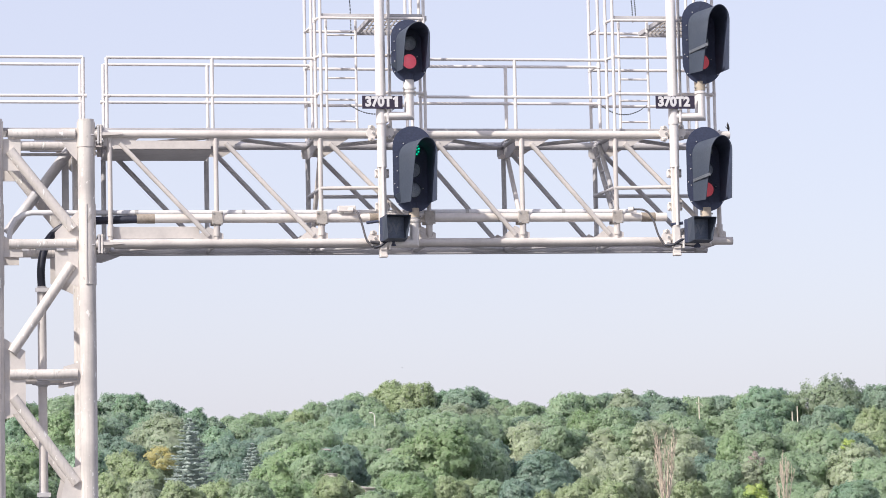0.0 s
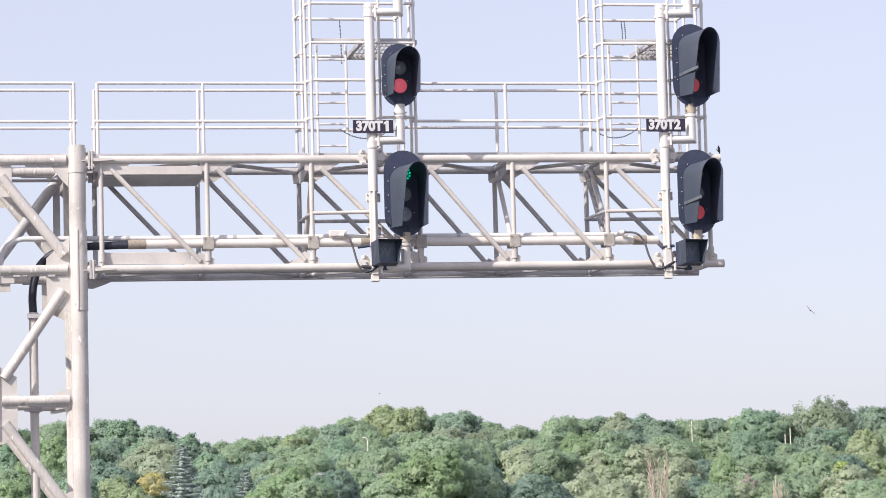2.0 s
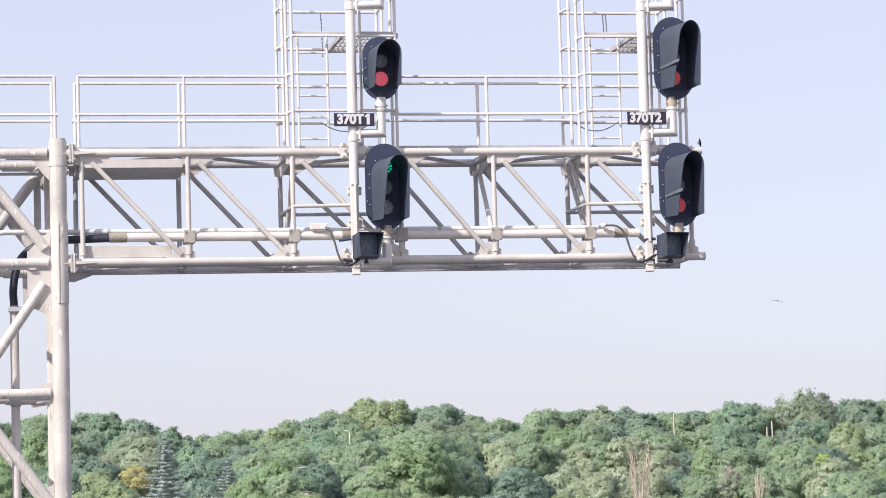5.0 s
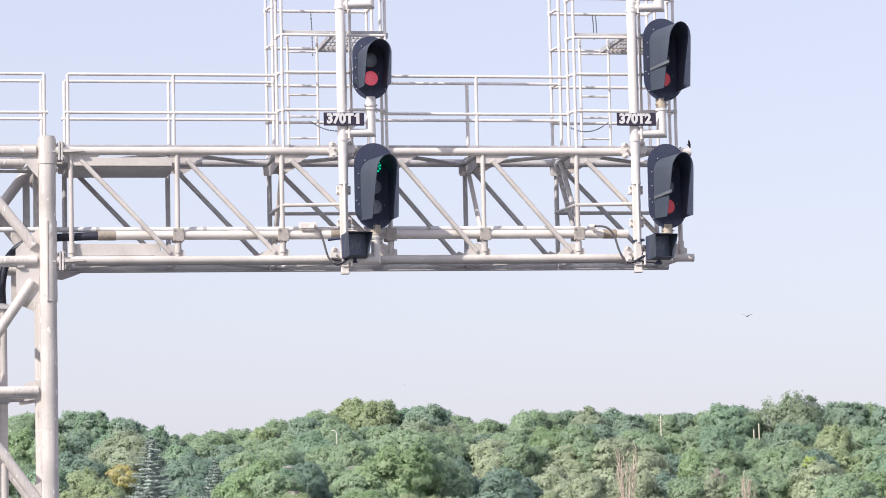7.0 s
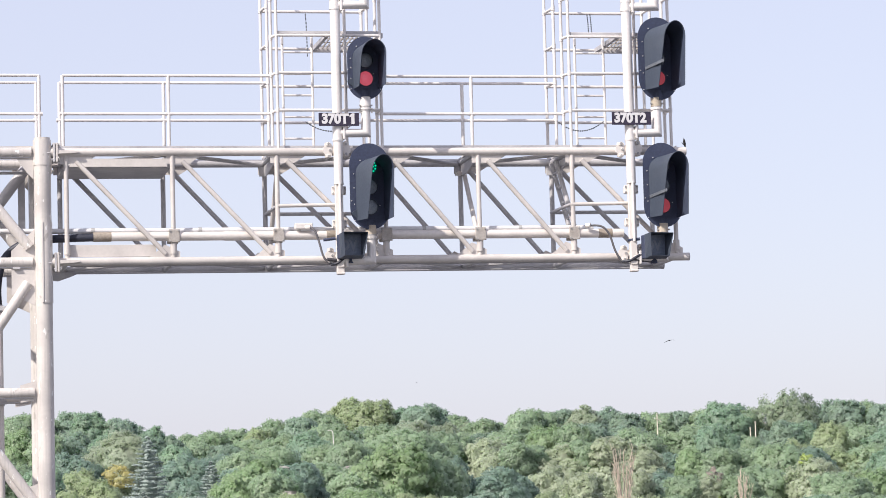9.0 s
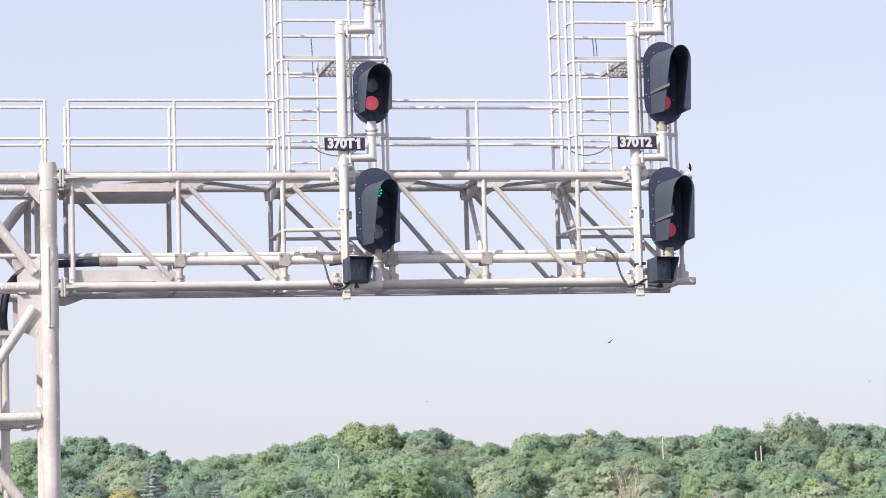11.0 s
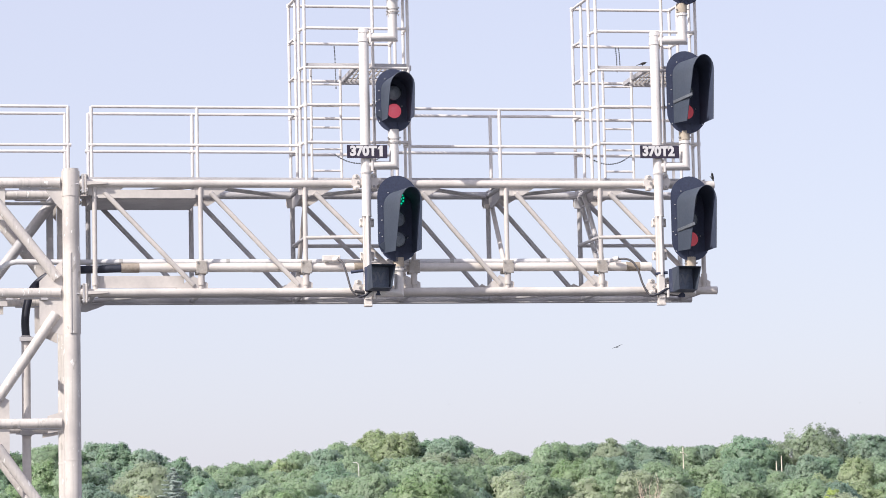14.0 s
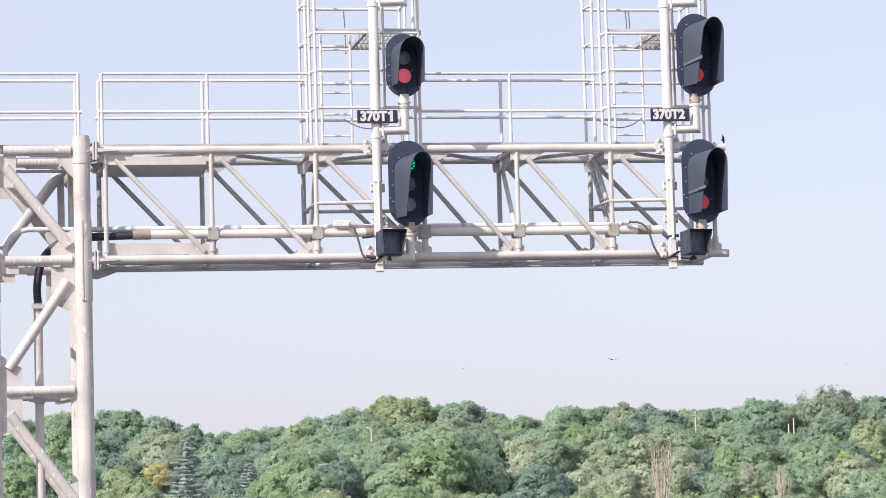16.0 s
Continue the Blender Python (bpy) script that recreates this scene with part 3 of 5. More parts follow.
def hang_chain(points, parent):
    """A slack safety chain, link by link."""
    bm = bmesh.new()
    path = smooth_path(points, 8)
    for k, (a, b) in enumerate(zip(path, path[1:])):
        sweep((a, a.lerp(b, 1.2)), 0.0095 if k % 2 else 0.004, 6, bm)
    part("chain", bm, M_STRAP, parent, "hanging steel safety chain")


def build_mast(dx, tall, fitter):
    """Pipe mast clamped to the truss front, with side arms that carry the heads."""
    x, y = 4.15 + dx, -0.20
    g = thing("signal_mast", (x, y, 6.18), "white-grey steel pipe signal mast clamped to the truss", "signal mast", "signal masts")
    part("upper_pipe", tube((x, y, 8.05), (x, y, 10.08), 0.072, 22), M_ALU, g)
    part("top_cap", sweep([(x, y, 10.06), (x, y, 10.10), (x, y, 10.125)], 0.078, 20, r_end=0.066), M_ALU, g)
    for z, r, h in ((9.93, 0.082, 0.05), (9.99, 0.076, 0.05), (8.06, 0.076, 0.025), (7.44, 0.071, 0.014)):
        part("collar", tube((x, y, z), (x, y, z + h), r, 22), M_ALU, g)
    part("sleeve", tube((x, y, 7.44), (x, y, 8.08), 0.066, 20), M_ALU, g)
    part("rod", tube((x + 0.004, y - 0.058, 6.60), (x + 0.004, y - 0.058, 7.45), 0.0225, 14), M_ALU, g, "bright rod before the channel")
    part("channel", box((x - 0.004, y - 0.002, 6.82), (0.112, 0.066, 1.26), bevel=0.008), M_CONDUIT, g)
    part("foot_block", box((x - 0.004, y - 0.030, 6.44), (0.098, 0.05, 0.34), bevel=0.008), M_CONDUIT, g)
    part("tail_pad", box((x, y, 6.185), (0.11, 0.11, 0.03), bevel=0.006), M_CONDUIT, g)
    # cast brackets to the chords, and strap clamps on the lower pipe
    for z in (7.93, 6.44):
        c = part("bracket", box((x - 0.03, y + 0.095, z), (0.24, 0.15, 0.10), bevel=0.012), M_CONDUIT, g)
        for sx, dy, dz in ((-0.135, 0.035, 0.0), (0.115, 0.075, 0.02)):
            outline = [(-0.050, -0.060), (-0.046, -0.104), (0.012, -0.116), (0.046, -0.085), (0.048, 0.085), (0.012, 0.116), (-0.046, 0.104), (-0.050, 0.060), (-0.072, 0.036), (-0.072, -0.036)]
            ear = slab([(x + sx + (px if sx < 0 else -px), z + dz + pz) for px, pz in outline], y + dy - 0.025, 0.05)
            for lobe in (-0.082, 0.082):
                box((x + sx * 1.04, y + dy - 0.028, z + dz + lobe), (0.060, 0.03, 0.052), ear, bevel=0.008)
            part("bracket_ear", ear, M_CONDUIT, c)
        studs("bracket_bolt", [(x - 0.135, y + 0.012, z + 0.09), (x - 0.135, y + 0.012, z - 0.09), (x - 0.115, y + 0.012, z), (x + 0.120, y + 0.05, z + 0.09), (x + 0.120, y + 0.05, z - 0.05)], (0, -1, 0), 0.018, 0.035, M_STEEL, c)
    for z in (7.36, 6.885):
        c = part("strap_clamp", box((x + 0.004, y + 0.046, z), (0.205, 0.028, 0.125), bevel=0.010), M_CONDUIT, g)
        part("strap_back", box((x + 0.0, y + 0.12, z), (0.16, 0.12, 0.10), bevel=0.008), M_CONDUIT, c)
        studs("strap_bolt", [(x + sx, y + 0.032, z + sz) for sx in (-0.082, 0.088) for sz in (-0.040, 0.040)], (0, -1, 0), 0.012, 0.03, M_STEEL, c)
    # side arms
    for z, out, up in ((8.17, 0.405, 8.66), (10.0, 0.42, tall), (6.37, 0.44, 6.84)):
        a = part("arm", sweep([(x, y, z), (x + out, y, z), (x + out, y, up)], 0.064, 18), M_ALU, g)
        part("slip_fitter", tube((x + out, y, up - 0.11), (x + out, y, up + 0.02), 0.079, 18), M_CREAM if z < 7 else fitter, a)
        part("fitter_ring", tube((x + out, y, up - 0.16), (x + out, y, up - 0.135), 0.083, 18), M_ALU, a)
        if fitter is M_ALU:
            for dz in (0.118, 0.178):
                part("fitter_seam", tube((x + out, y, up - dz - 0.006), (x + out, y, up - dz + 0.006), 0.0805, 18), M_STEEL, a, "grey seam of the fitter")
        studs("set_screw", [(x + out + sx, y - 0.02, up - dz) for sx in (-0.084, 0.084) for dz in ((0.10, 0.15, 0.20) if fitter is M_ALU else (0.07,))], (0, -1, 0), 0.0115, 0.032, M_STEEL, a)
        part("saddle", box((x + 0.085, y, z), (0.03, 0.15, 0.19), bevel=0.006), M_ALU, a)
    return g


def stadium(w, h, n=14, z0=0.0):
    """Outline of an upright oblong with round ends, about (0, z0)."""
    r, s = w / 2, h / 2 - w / 2
    top = [(r * math.cos(a), z0 + s + r * math.sin(a)) for a in (math.pi * k / n for k in range(n + 1))]
    low = [(r * math.cos(a), z0 - s + r * math.sin(a)) for a in (math.pi + math.pi * k / n for k in range(n + 1))]
    return top + low


def build_head(base, turn, w, h, lenses, hood_w, hood_top, hood_low, reach, lit, label, strap=True, taper=0.72):
    """A colour-light head: backplate, case, long hood and its lenses. base: the foot of the backplate. Local: -y is the way it faces."""
    g = tagged(new("colour_light_signal"), label, "railway signal", "signal heads")
    g.matrix_basis = pose(*base, 0, 0, turn)
    zc = h / 2
    part("backplate", slab(stadium(w, h, 16, zc), -0.004, 0.008), M_BLACK, g, smooth=False)
    part("case", slab(stadium(w * 0.62, h * 0.80, 12, zc), 0.0045, 0.20), M_BLACK, g)
    part("socket", tube((0, 0.03, 0.0), (0, 0.03, 0.14), 0.066, 16), M_BLACK, g)
    # hood: an arch along the facing axis, deeper at the top than at the sill
    r = hood_w / 2
    zt, zl = hood_top - r, hood_low
    prof = [(-r, zl)] + [(-r * math.cos(a), zt + r * math.sin(a)) for a in (math.pi * k / 18 for k in range(19))] + [(r, zl)]
    bm = bmesh.new()
    grid = []
    for px, pz in prof:
        s = min(max((pz - zl) / (hood_top - zl), 0), 1)
        near = 0.50 + 0.38 * (px / r + 1) / 2      # cut back towards the sill, more on one side
        far = reach * (near + (1 - near) * s)
        row = []
        for f in (0.0, 1.0):
            for q in (1.0, 0.985):
                row.append(bm.verts.new((px * q * (1 - (1 - taper) * f), -0.005 - far * f, zt + (pz - zt) * (q if pz > zt else 1))))
        grid.append(row)
    for a, b in zip(grid, grid[1:]):
        bm.faces.new((a[0], b[0], b[2], a[2]))
        bm.faces.new((a[1], a[3], b[3], b[1]))
        bm.faces.new((a[2], b[2], b[3], a[3]))
    for e in (grid[0], grid[-1]):
        bm.faces.new((e[0], e[2], e[3], e[1]))
    hood = part("hood", bm, M_HOOD, g, "long weathered sheet-metal hood")
    hood.data.materials.append(M_LINER)        # black lining inside, lifted to navy by painted glare
    for k in range(len(prof) - 1):
        hood.data.polygons[3 * k + 1].material_index = 1
    part("hood_rim", rim(prof, reach, zl, hood_top, taper), M_HOOD, hood)
    if strap:
        for sx in (-1, 1):
            lean = math.atan2(r * (1 - taper), reach) * sx
            turn = Matrix.Rotation(-lean, 3, "Z") @ Matrix.Rotation(radians(-5), 3, "X")
            part("hood_strap", box((sx * (r * (1 + taper) / 2 + 0.008), -0.01 - reach * 0.44, zl + 0.36 * (hood_top - zl)), (0.016, reach * 0.84, 0.045), turn=turn, bevel=0.004), M_STRAP, hood)
    else:
        for sx in (-1, 1):
            part("hood_lug", slab(((sx * r, zl + 0.16), (sx * (r + 0.09), zl + 0.10), (sx * r, zl + 0.02)), -0.03, 0.02), M_HOOD, hood, smooth=False)
    studs("rivet", [(sx * (r + 0.03), -0.002, zl + f * (zt - zl)) for sx in (-1, 1) for f in (0.0, 0.35, 0.7, 1.0)] +
                        [((r + 0.03) * math.cos(a), -0.002, zt + (r + 0.03) * math.sin(a)) for a in (0.9, 2.2)] +
                        [(sx * (r - 0.07), -0.002, zl + 0.22) for sx in (-1, 1)] + [(sx * (r + 0.07), -0.002, zl + 0.28) for sx in (-1, 1)], (0, -1, 0), 0.008, 0.012, M_RIVET, g)
    for k, z in enumerate(lenses):
        mat = {"red": M_RED, "green": M_GREEN, "dim": M_RED_DIM}[lit[1]] if k == lit[0] else M_LENS
        bm = bmesh.new()
        rings = []
        for j in range(5):
            a = j / 4 * math.pi / 2
            rr, dy = 0.103 * math.cos(a), 0.030 * math.sin(a)
            rings.append([bm.verts.new((rr * math.cos(t), -0.012 - dy, z + rr * math.sin(t))) for t in (2 * math.pi * i / 28 for i in range(28))] if j < 4 else [bm.verts.new((0, -0.012 - dy, z))])
        for a, b in zip(rings, rings[1:]):
            for i in range(28):
                bm.faces.new((a[i], a[(i + 1) % 28], b[(i + 1) % 28], b[i]) if len(b) > 1 else (a[i], a[(i + 1) % 28], b[0]))
        lens = part("lens", bm, mat, g, ("lit green glass lens" if lit[1] == "green" else "lit red glass lens") if k == lit[0] else "unlit glass lens, sky reflection painted as pale grey")
        part("bezel", torus(0.112, 0.008, z), M_HOOD, lens)
        if k == lit[0] and lit[1] == "green":
            rings = [(0, 0)] + [(0.042 * math.cos(t), 0.042 * math.sin(t)) for t in (math.pi * i / 3 for i in range(6))] + [(0.078 * math.cos(t), 0.078 * math.sin(t)) for t in (math.pi * (i + 0.3) / 5.5 for i in range(11))]
            for dx, dz in rings:
                part("diode", tube((dx, -0.030, z + dz), (dx, -0.047, z + dz), 0.0125, 8), M_DOT, lens, "glowing green diode")
    return g


def rim(prof, reach, zl, zh, taper):
    """The rolled front edge of a hood."""
    pts = []
    for px, pz in prof:
        s = min(max((pz - zl) / (zh - zl), 0), 1)
        near = 0.50 + 0.38 * (px / prof[-1][0] + 1) / 2
        far = near + (1 - near) * s
        pts.append((px * taper * 0.993, -0.005 - reach * far, pz))
    return sweep(pts, 0.006, 6)


def torus(r, t, z):
    bm = bmesh.new()
    rings = []
    for i in range(28):
        a = 2 * math.pi * i / 28
        c = Vector((r * math.cos(a), -0.008, z + r * math.sin(a)))
        out = Vector((math.cos(a), 0, math.sin(a)))
        rings.append([bm.verts.new(c + out * (t * math.cos(b)) + Vector((0, t * math.sin(b), 0))) for b in (2 * math.pi * k / 6 for k in range(6))])
    for i in range(28):
        a, b = rings[i], rings[(i + 1) % 28]
        for k in range(6):
            bm.faces.new((a[k], a[(k + 1) % 6], b[(k + 1) % 6], b[k]))
    return bm


def build_sign(body, x, z):
    g = thing("signal_number_plate", (x, -0.3, z), "dark plate with white signal number, strapped to the mast", "sign", "signal number plates")
    part("plate", box((x, -0.297, z), (0.575, 0.012, 0.186), bevel=0.003), M_SIGN, g)
    bm = lettering(body[:4] if body[-1] == "1" else body, 0.186, 0.002, 0.0100, 0.97)
    if body[-1] == "1":
        # the figure one, with its flag
        xs, zs = [v.co.x for v in bm.verts], [v.co.z for v in bm.verts]
        right, low, high = max(xs), min(zs), max(zs)
        a, m = right + 0.034, high - low
        slab(((a, low), (a + 0.046, low), (a + 0.046, high), (a + 0.012, high), (a - 0.024, high - m * 0.20), (a - 0.024, high - m * 0.37), (a, high - m * 0.30)), -0.002, 0.004, bm)
        bmesh.ops.translate(bm, verts=bm.verts, vec=(-0.036, 0, 0))
    bmesh.ops.translate(bm, verts=bm.verts, vec=(x - 0.02, -0.306, z + 0.002))
    part("lettering", bm, M_WHITE, g, "bold white signal number", smooth=False)
    for s in (-0.045, 0.045):
        part("strap", box((x + (4.15 - 4.157), -0.245, z + s), (0.17, 0.10, 0.022), bevel=0.004), M_STEEL, g)
    return g


def build_indicator(base, turn, flashing):
    """A hooded letter indicator, in its own space: -y is the way it faces, z from its sill."""
    g = tagged(new("letter_indicator"), "black hooded letter indicator, flashing white letters" if flashing else "black hooded letter indicator, unlit", "signal indicator", "letter indicators")
    g.matrix_basis = pose(*base, 0, 0, turn)
    w, h = 0.325, 0.34
    part("housing", box((0, 0.065, h / 2), (w, 0.11, h), bevel=0.010), M_BLACK, g)
    part("back_cover", box((0.0, 0.14, h / 2), (w * 0.72, 0.05, h * 0.8), bevel=0.012), M_BLACK, g)
    face = part("face", box((0, 0.004, h / 2), (w - 0.004, 0.012, h - 0.004)), M_FACE, g)
    bm = bmesh.new()
    near = [(-w / 2, 0), (-w / 2, h), (w / 2, h), (w / 2, 0)]
    far = [(-w / 2 + 0.02, 0.03), (-w / 2 - 0.02, h + 0.012), (w / 2 + 0.02, h + 0.012), (w / 2 - 0.02, 0.03)]
    reach = (0.16, 0.22, 0.22, 0.16)
    a = [bm.verts.new((x, 0.004, z)) for x, z in near]
    b = [bm.verts.new((x, -d, z)) for (x, z), d in zip(far, reach)]
    for i in range(4):
        j = (i + 1) % 4
        bm.faces.new((a[i], a[j], b[j], b[i]))
    hood = part("hood", bm, M_HOOD, g, "flared sheet-metal hood", smooth=False)
    mod = hood.modifiers.new("sheet", "SOLIDIFY")
    mod.thickness, mod.offset = 0.006, 0
    ghost = lettering("DV", 0.20, 0.001, 0.0075, 0.93)
    bmesh.ops.translate(ghost, verts=ghost.verts, vec=(-0.03, -0.003, h / 2 + 0.008))
    part("unlit_lettering", ghost, M_GHOST, face, "dim unlit letters", smooth=False)
    part("hinge", tube((-w / 2 - 0.005, 0.14, h * 0.86), (-w / 2 - 0.17, 0.19, h * 0.80), 0.022, 10), M_BLACK, g)
    part("stay", tube((0.02, 0.12, -0.03), (-w / 2 - 0.13, 0.16, 0.0), 0.024, 10), M_HOSE, g)
    part("boss", tube((0.03, 0.1, -0.06), (0.03, 0.1, 0.01), 0.05, 14), M_BLACK, g)
    if flashing:
        bm = lettering("DV", 0.20, 0.0015, 0.008, 0.93)
        return part("lit_lettering", bm, M_LAMP, g, "glowing white letters that flash", smooth=False)


def build_hose(points, r, boxed):
    h = thing("cable_drop", points[-1], "grey flexible cable hose hanging from the conduit to the mast", "hose", "cable drops")
    part("hose", sweep(smooth_path(points, 6), r, 10), M_HOSE, h)
    end = Vector(points[-1])
    part("cable_end", sweep(smooth_path([*points[-3:], end + Vector((0.12, 0.02, 0.01))], 6), r + 0.004, 10), M_RUBBER, h, "black rubber cable end")
    p = Vector(points[0])
    if boxed:
        part("junction_box", box(p + Vector((-0.03, 0.01, 0.02)), (0.25, 0.09, 0.085), bevel=0.008), M_CONDUIT, h, "small pale junction box")
    part("gland", tube(p + Vector((0.0, -0.02, 0.0)), p + Vector((0.06, -0.06, 0.0)), 0.032, 10), M_CONDUIT, h)
    return h


build_tower()
build_truss()
build_conduits()
build_railings()
cage = build_cage()
second = copy_thing(cage, Matrix.Translation(cage.location + Vector((PITCH, 0, 0))))
for ob in second.children:
    # the ladder bay of the second platform sits a little further along
    if ob.name.split(".")[0] in ("ladder", "grating"):
        ob.location.x += 0.062 if ob.name.startswith("ladder") else 0.03
BASE[second] = second.location.copy()
for at_x, low, bays in ((3.95, 9.50, cage), (3.935 + PITCH, 9.78, second), (3.98 + PITCH, 9.84, second)):
    hang_chain([(at_x + dx, DEEP - 0.03, 10.15 + (low - 10.15) * f) for dx, f in ((0, 0), (0.012, 0.35), (0.016, 0.7), (0.02, 1))], bays)
for at_x, wide, bays in ((3.77, 0.75, cage), (7.45, 0.68, second)):
    hang_chain([(at_x + wide * f, 0.3, 8.40 - 0.54 * f * (1 - f)) for f in (0, 0.2, 0.4, 0.6, 0.8, 1)], bays)
build_mast(0, 10.52, M_ALU)
build_mast(PITCH, 10.52, M_CREAM)

# heads: foot of the backplate, turn, size, lens heights, hood, lit lens
TWO, THREE = (0.30, 0.56), (0.315, 0.60, 0.885)
build_head((4.56, -0.24, 8.64), 4.0, 0.52, 0.90, TWO, 0.37, 0.77, 0.15, 0.58, (0, "red"), "black two-lens signal head showing red, long hood", strap=False, taper=0.9)
build_head((4.585, -0.24, 6.80), 10.0, 0.60, 1.22, THREE, 0.42, 0.99, 0.12, 0.60, (2, "green"), "black three-lens signal head showing green, long hood", strap=False)
build_head((4.57, -0.24, 10.52), 3.4, 0.60, 1.20, THREE, 0.42, 1.06, 0.15, 0.60, (0, "red"), "black three-lens signal head on the highest arm")
build_head((4.59 + PITCH, -0.24, 8.64), 10.5, 0.62, 1.20, THREE, 0.42, 1.05, 0.14, 0.62, (0, "dim"), "black three-lens signal head showing red, strapped hood")
build_head((4.60 + PITCH, -0.24, 6.80), 8.5, 0.60, 1.22, THREE, 0.42, 1.02, 0.14, 0.60, (0, "dim"), "black three-lens signal head showing red, lower arm")
build_head((4.60 + PITCH, -0.24, 10.52), 10.0, 0.60, 1.20, THREE, 0.42, 1.06, 0.15, 0.60, (0, "dim"), "black three-lens signal head on the highest arm")
build_sign("370T1", 4.157, 8.352)
build_sign("370T2", 4.157 + PITCH, 8.366)
LIT = build_indicator((4.275, -0.33, 6.385), 12.0, True)
build_indicator((4.435 + PITCH, -0.33, 6.345), 14.0, False)
build_hose(((3.70, 0.03, 6.86), (3.80, -0.08, 6.82), (3.86, -0.12, 6.65), (3.92, -0.16, 6.42), (4.02, -0.2, 6.31), (4.10, -0.26, 6.33), (4.20, -0.26, 6.40)), 0.0155, True)
build_hose(((7.75, 0.03, 6.86), (7.95, -0.08, 6.84), (8.06, -0.12, 6.72), (8.13, -0.16, 6.48), (8.22, -0.2, 6.32), (8.33, -0.26, 6.33), (8.46, -0.26, 6.40)), 0.0155, False)

# ---- the wooded hill ----
rng = np.random.default_rng(7)


def ball_template(fine):
    bm = bmesh.new()
    bmesh.ops.create_icosphere(bm, subdivisions=fine, radius=1.0)
    v = np.array([p.co for p in bm.verts])
    f = np.array([[p.index for p in q.verts] for q in bm.faces])
    bm.free()
    return v, f


BALL, BALL_FACES = ball_template(2)
SEED, SEED_FACES = ball_template(1)


def knobbly(d, p):
    """How far a mass of foliage bulges in the directions d, with its own phases p."""
    w = np.sin(4.1 * d[:, 0] + p[0] + 1.3 * np.sin(3 * d[:, 2] + p[3])) * np.sin(4.7 * d[:, 1] + p[1]) + np.sin(5.3 * d[:, 2] + p[2])
    return 1 + 0.11 * w


def leaf_cloud(name, centres, normals, sizes, cores, mat):
    """Leaf sprays round bumpy inner masses as one mesh, each shaded by the tuft that it belongs to."""
    n = len(centres)
    t = rng.normal(size=(n, 3))
    face = normals + rng.normal(size=(n, 3)) * 0.55
    face /= np.linalg.norm(face, axis=1, keepdims=True)
    t -= face * (t * face).sum(1, keepdims=True)
    t /= np.linalg.norm(t, axis=1, keepdims=True)
    b = np.cross(face, t)
    s = sizes[:, None]
    corner = [t * s * 0.7, b * s * 0.6 - t * s * 0.3, -b * s * 0.55 - t * s * 0.4]
    soft = normals + 0.10 * rng.normal(size=(n, 3))
    verts, soft, faces = [np.stack([centres + c for c in corner], 1).reshape(-1, 3)], [np.repeat(soft, 3, 0)], [np.arange(3 * n)]
    at = 3 * n
    for c, axes, p, out, fine in cores:
        ball, tri = (SEED, SEED_FACES) if fine else (BALL, BALL_FACES)
        verts.append(ball * knobbly(ball, p)[:, None] * axes + c)
        soft.append(ball * 0.75 + out)
        faces.append((tri + at).ravel())
        at += len(ball)
    verts, soft, faces = np.concatenate(verts), np.concatenate(soft), np.concatenate(faces)
    soft /= np.linalg.norm(soft, axis=1, keepdims=True)
    me = bpy.data.meshes.new(name)
    me.vertices.add(len(verts))
    me.vertices.foreach_set("co", verts.ravel())
    me.loops.add(len(faces))
    me.loops.foreach_set("vertex_index", faces)
    me.polygons.add(len(faces) // 3)
    me.polygons.foreach_set("loop_start", np.arange(0, len(faces), 3))
    me.update(calc_edges=True)
    me.normals_split_custom_set_from_vertices(soft)
    me.materials.append(mat)
    return me


# per kind: limb masses, their size, how upright they stand, tufts per square metre, tuft size, sprays per tuft
CROWN = {"gold": (14, 1.15, 0.62, 1.6, 0.44, 28), "rust": (10, 1.15, 0.8, 1.3, 0.46, 26), "gold2": (9, 1.2, 0.7, 1.4, 0.44, 26), "grey": (15, 1.40, 1.25, 2.2, 0.44, 32), "open": (18, 1.35, 0.5, 1.9, 0.46, 36), "olive": (12, 1.8, 0.95, 2.3, 0.46, 30)}


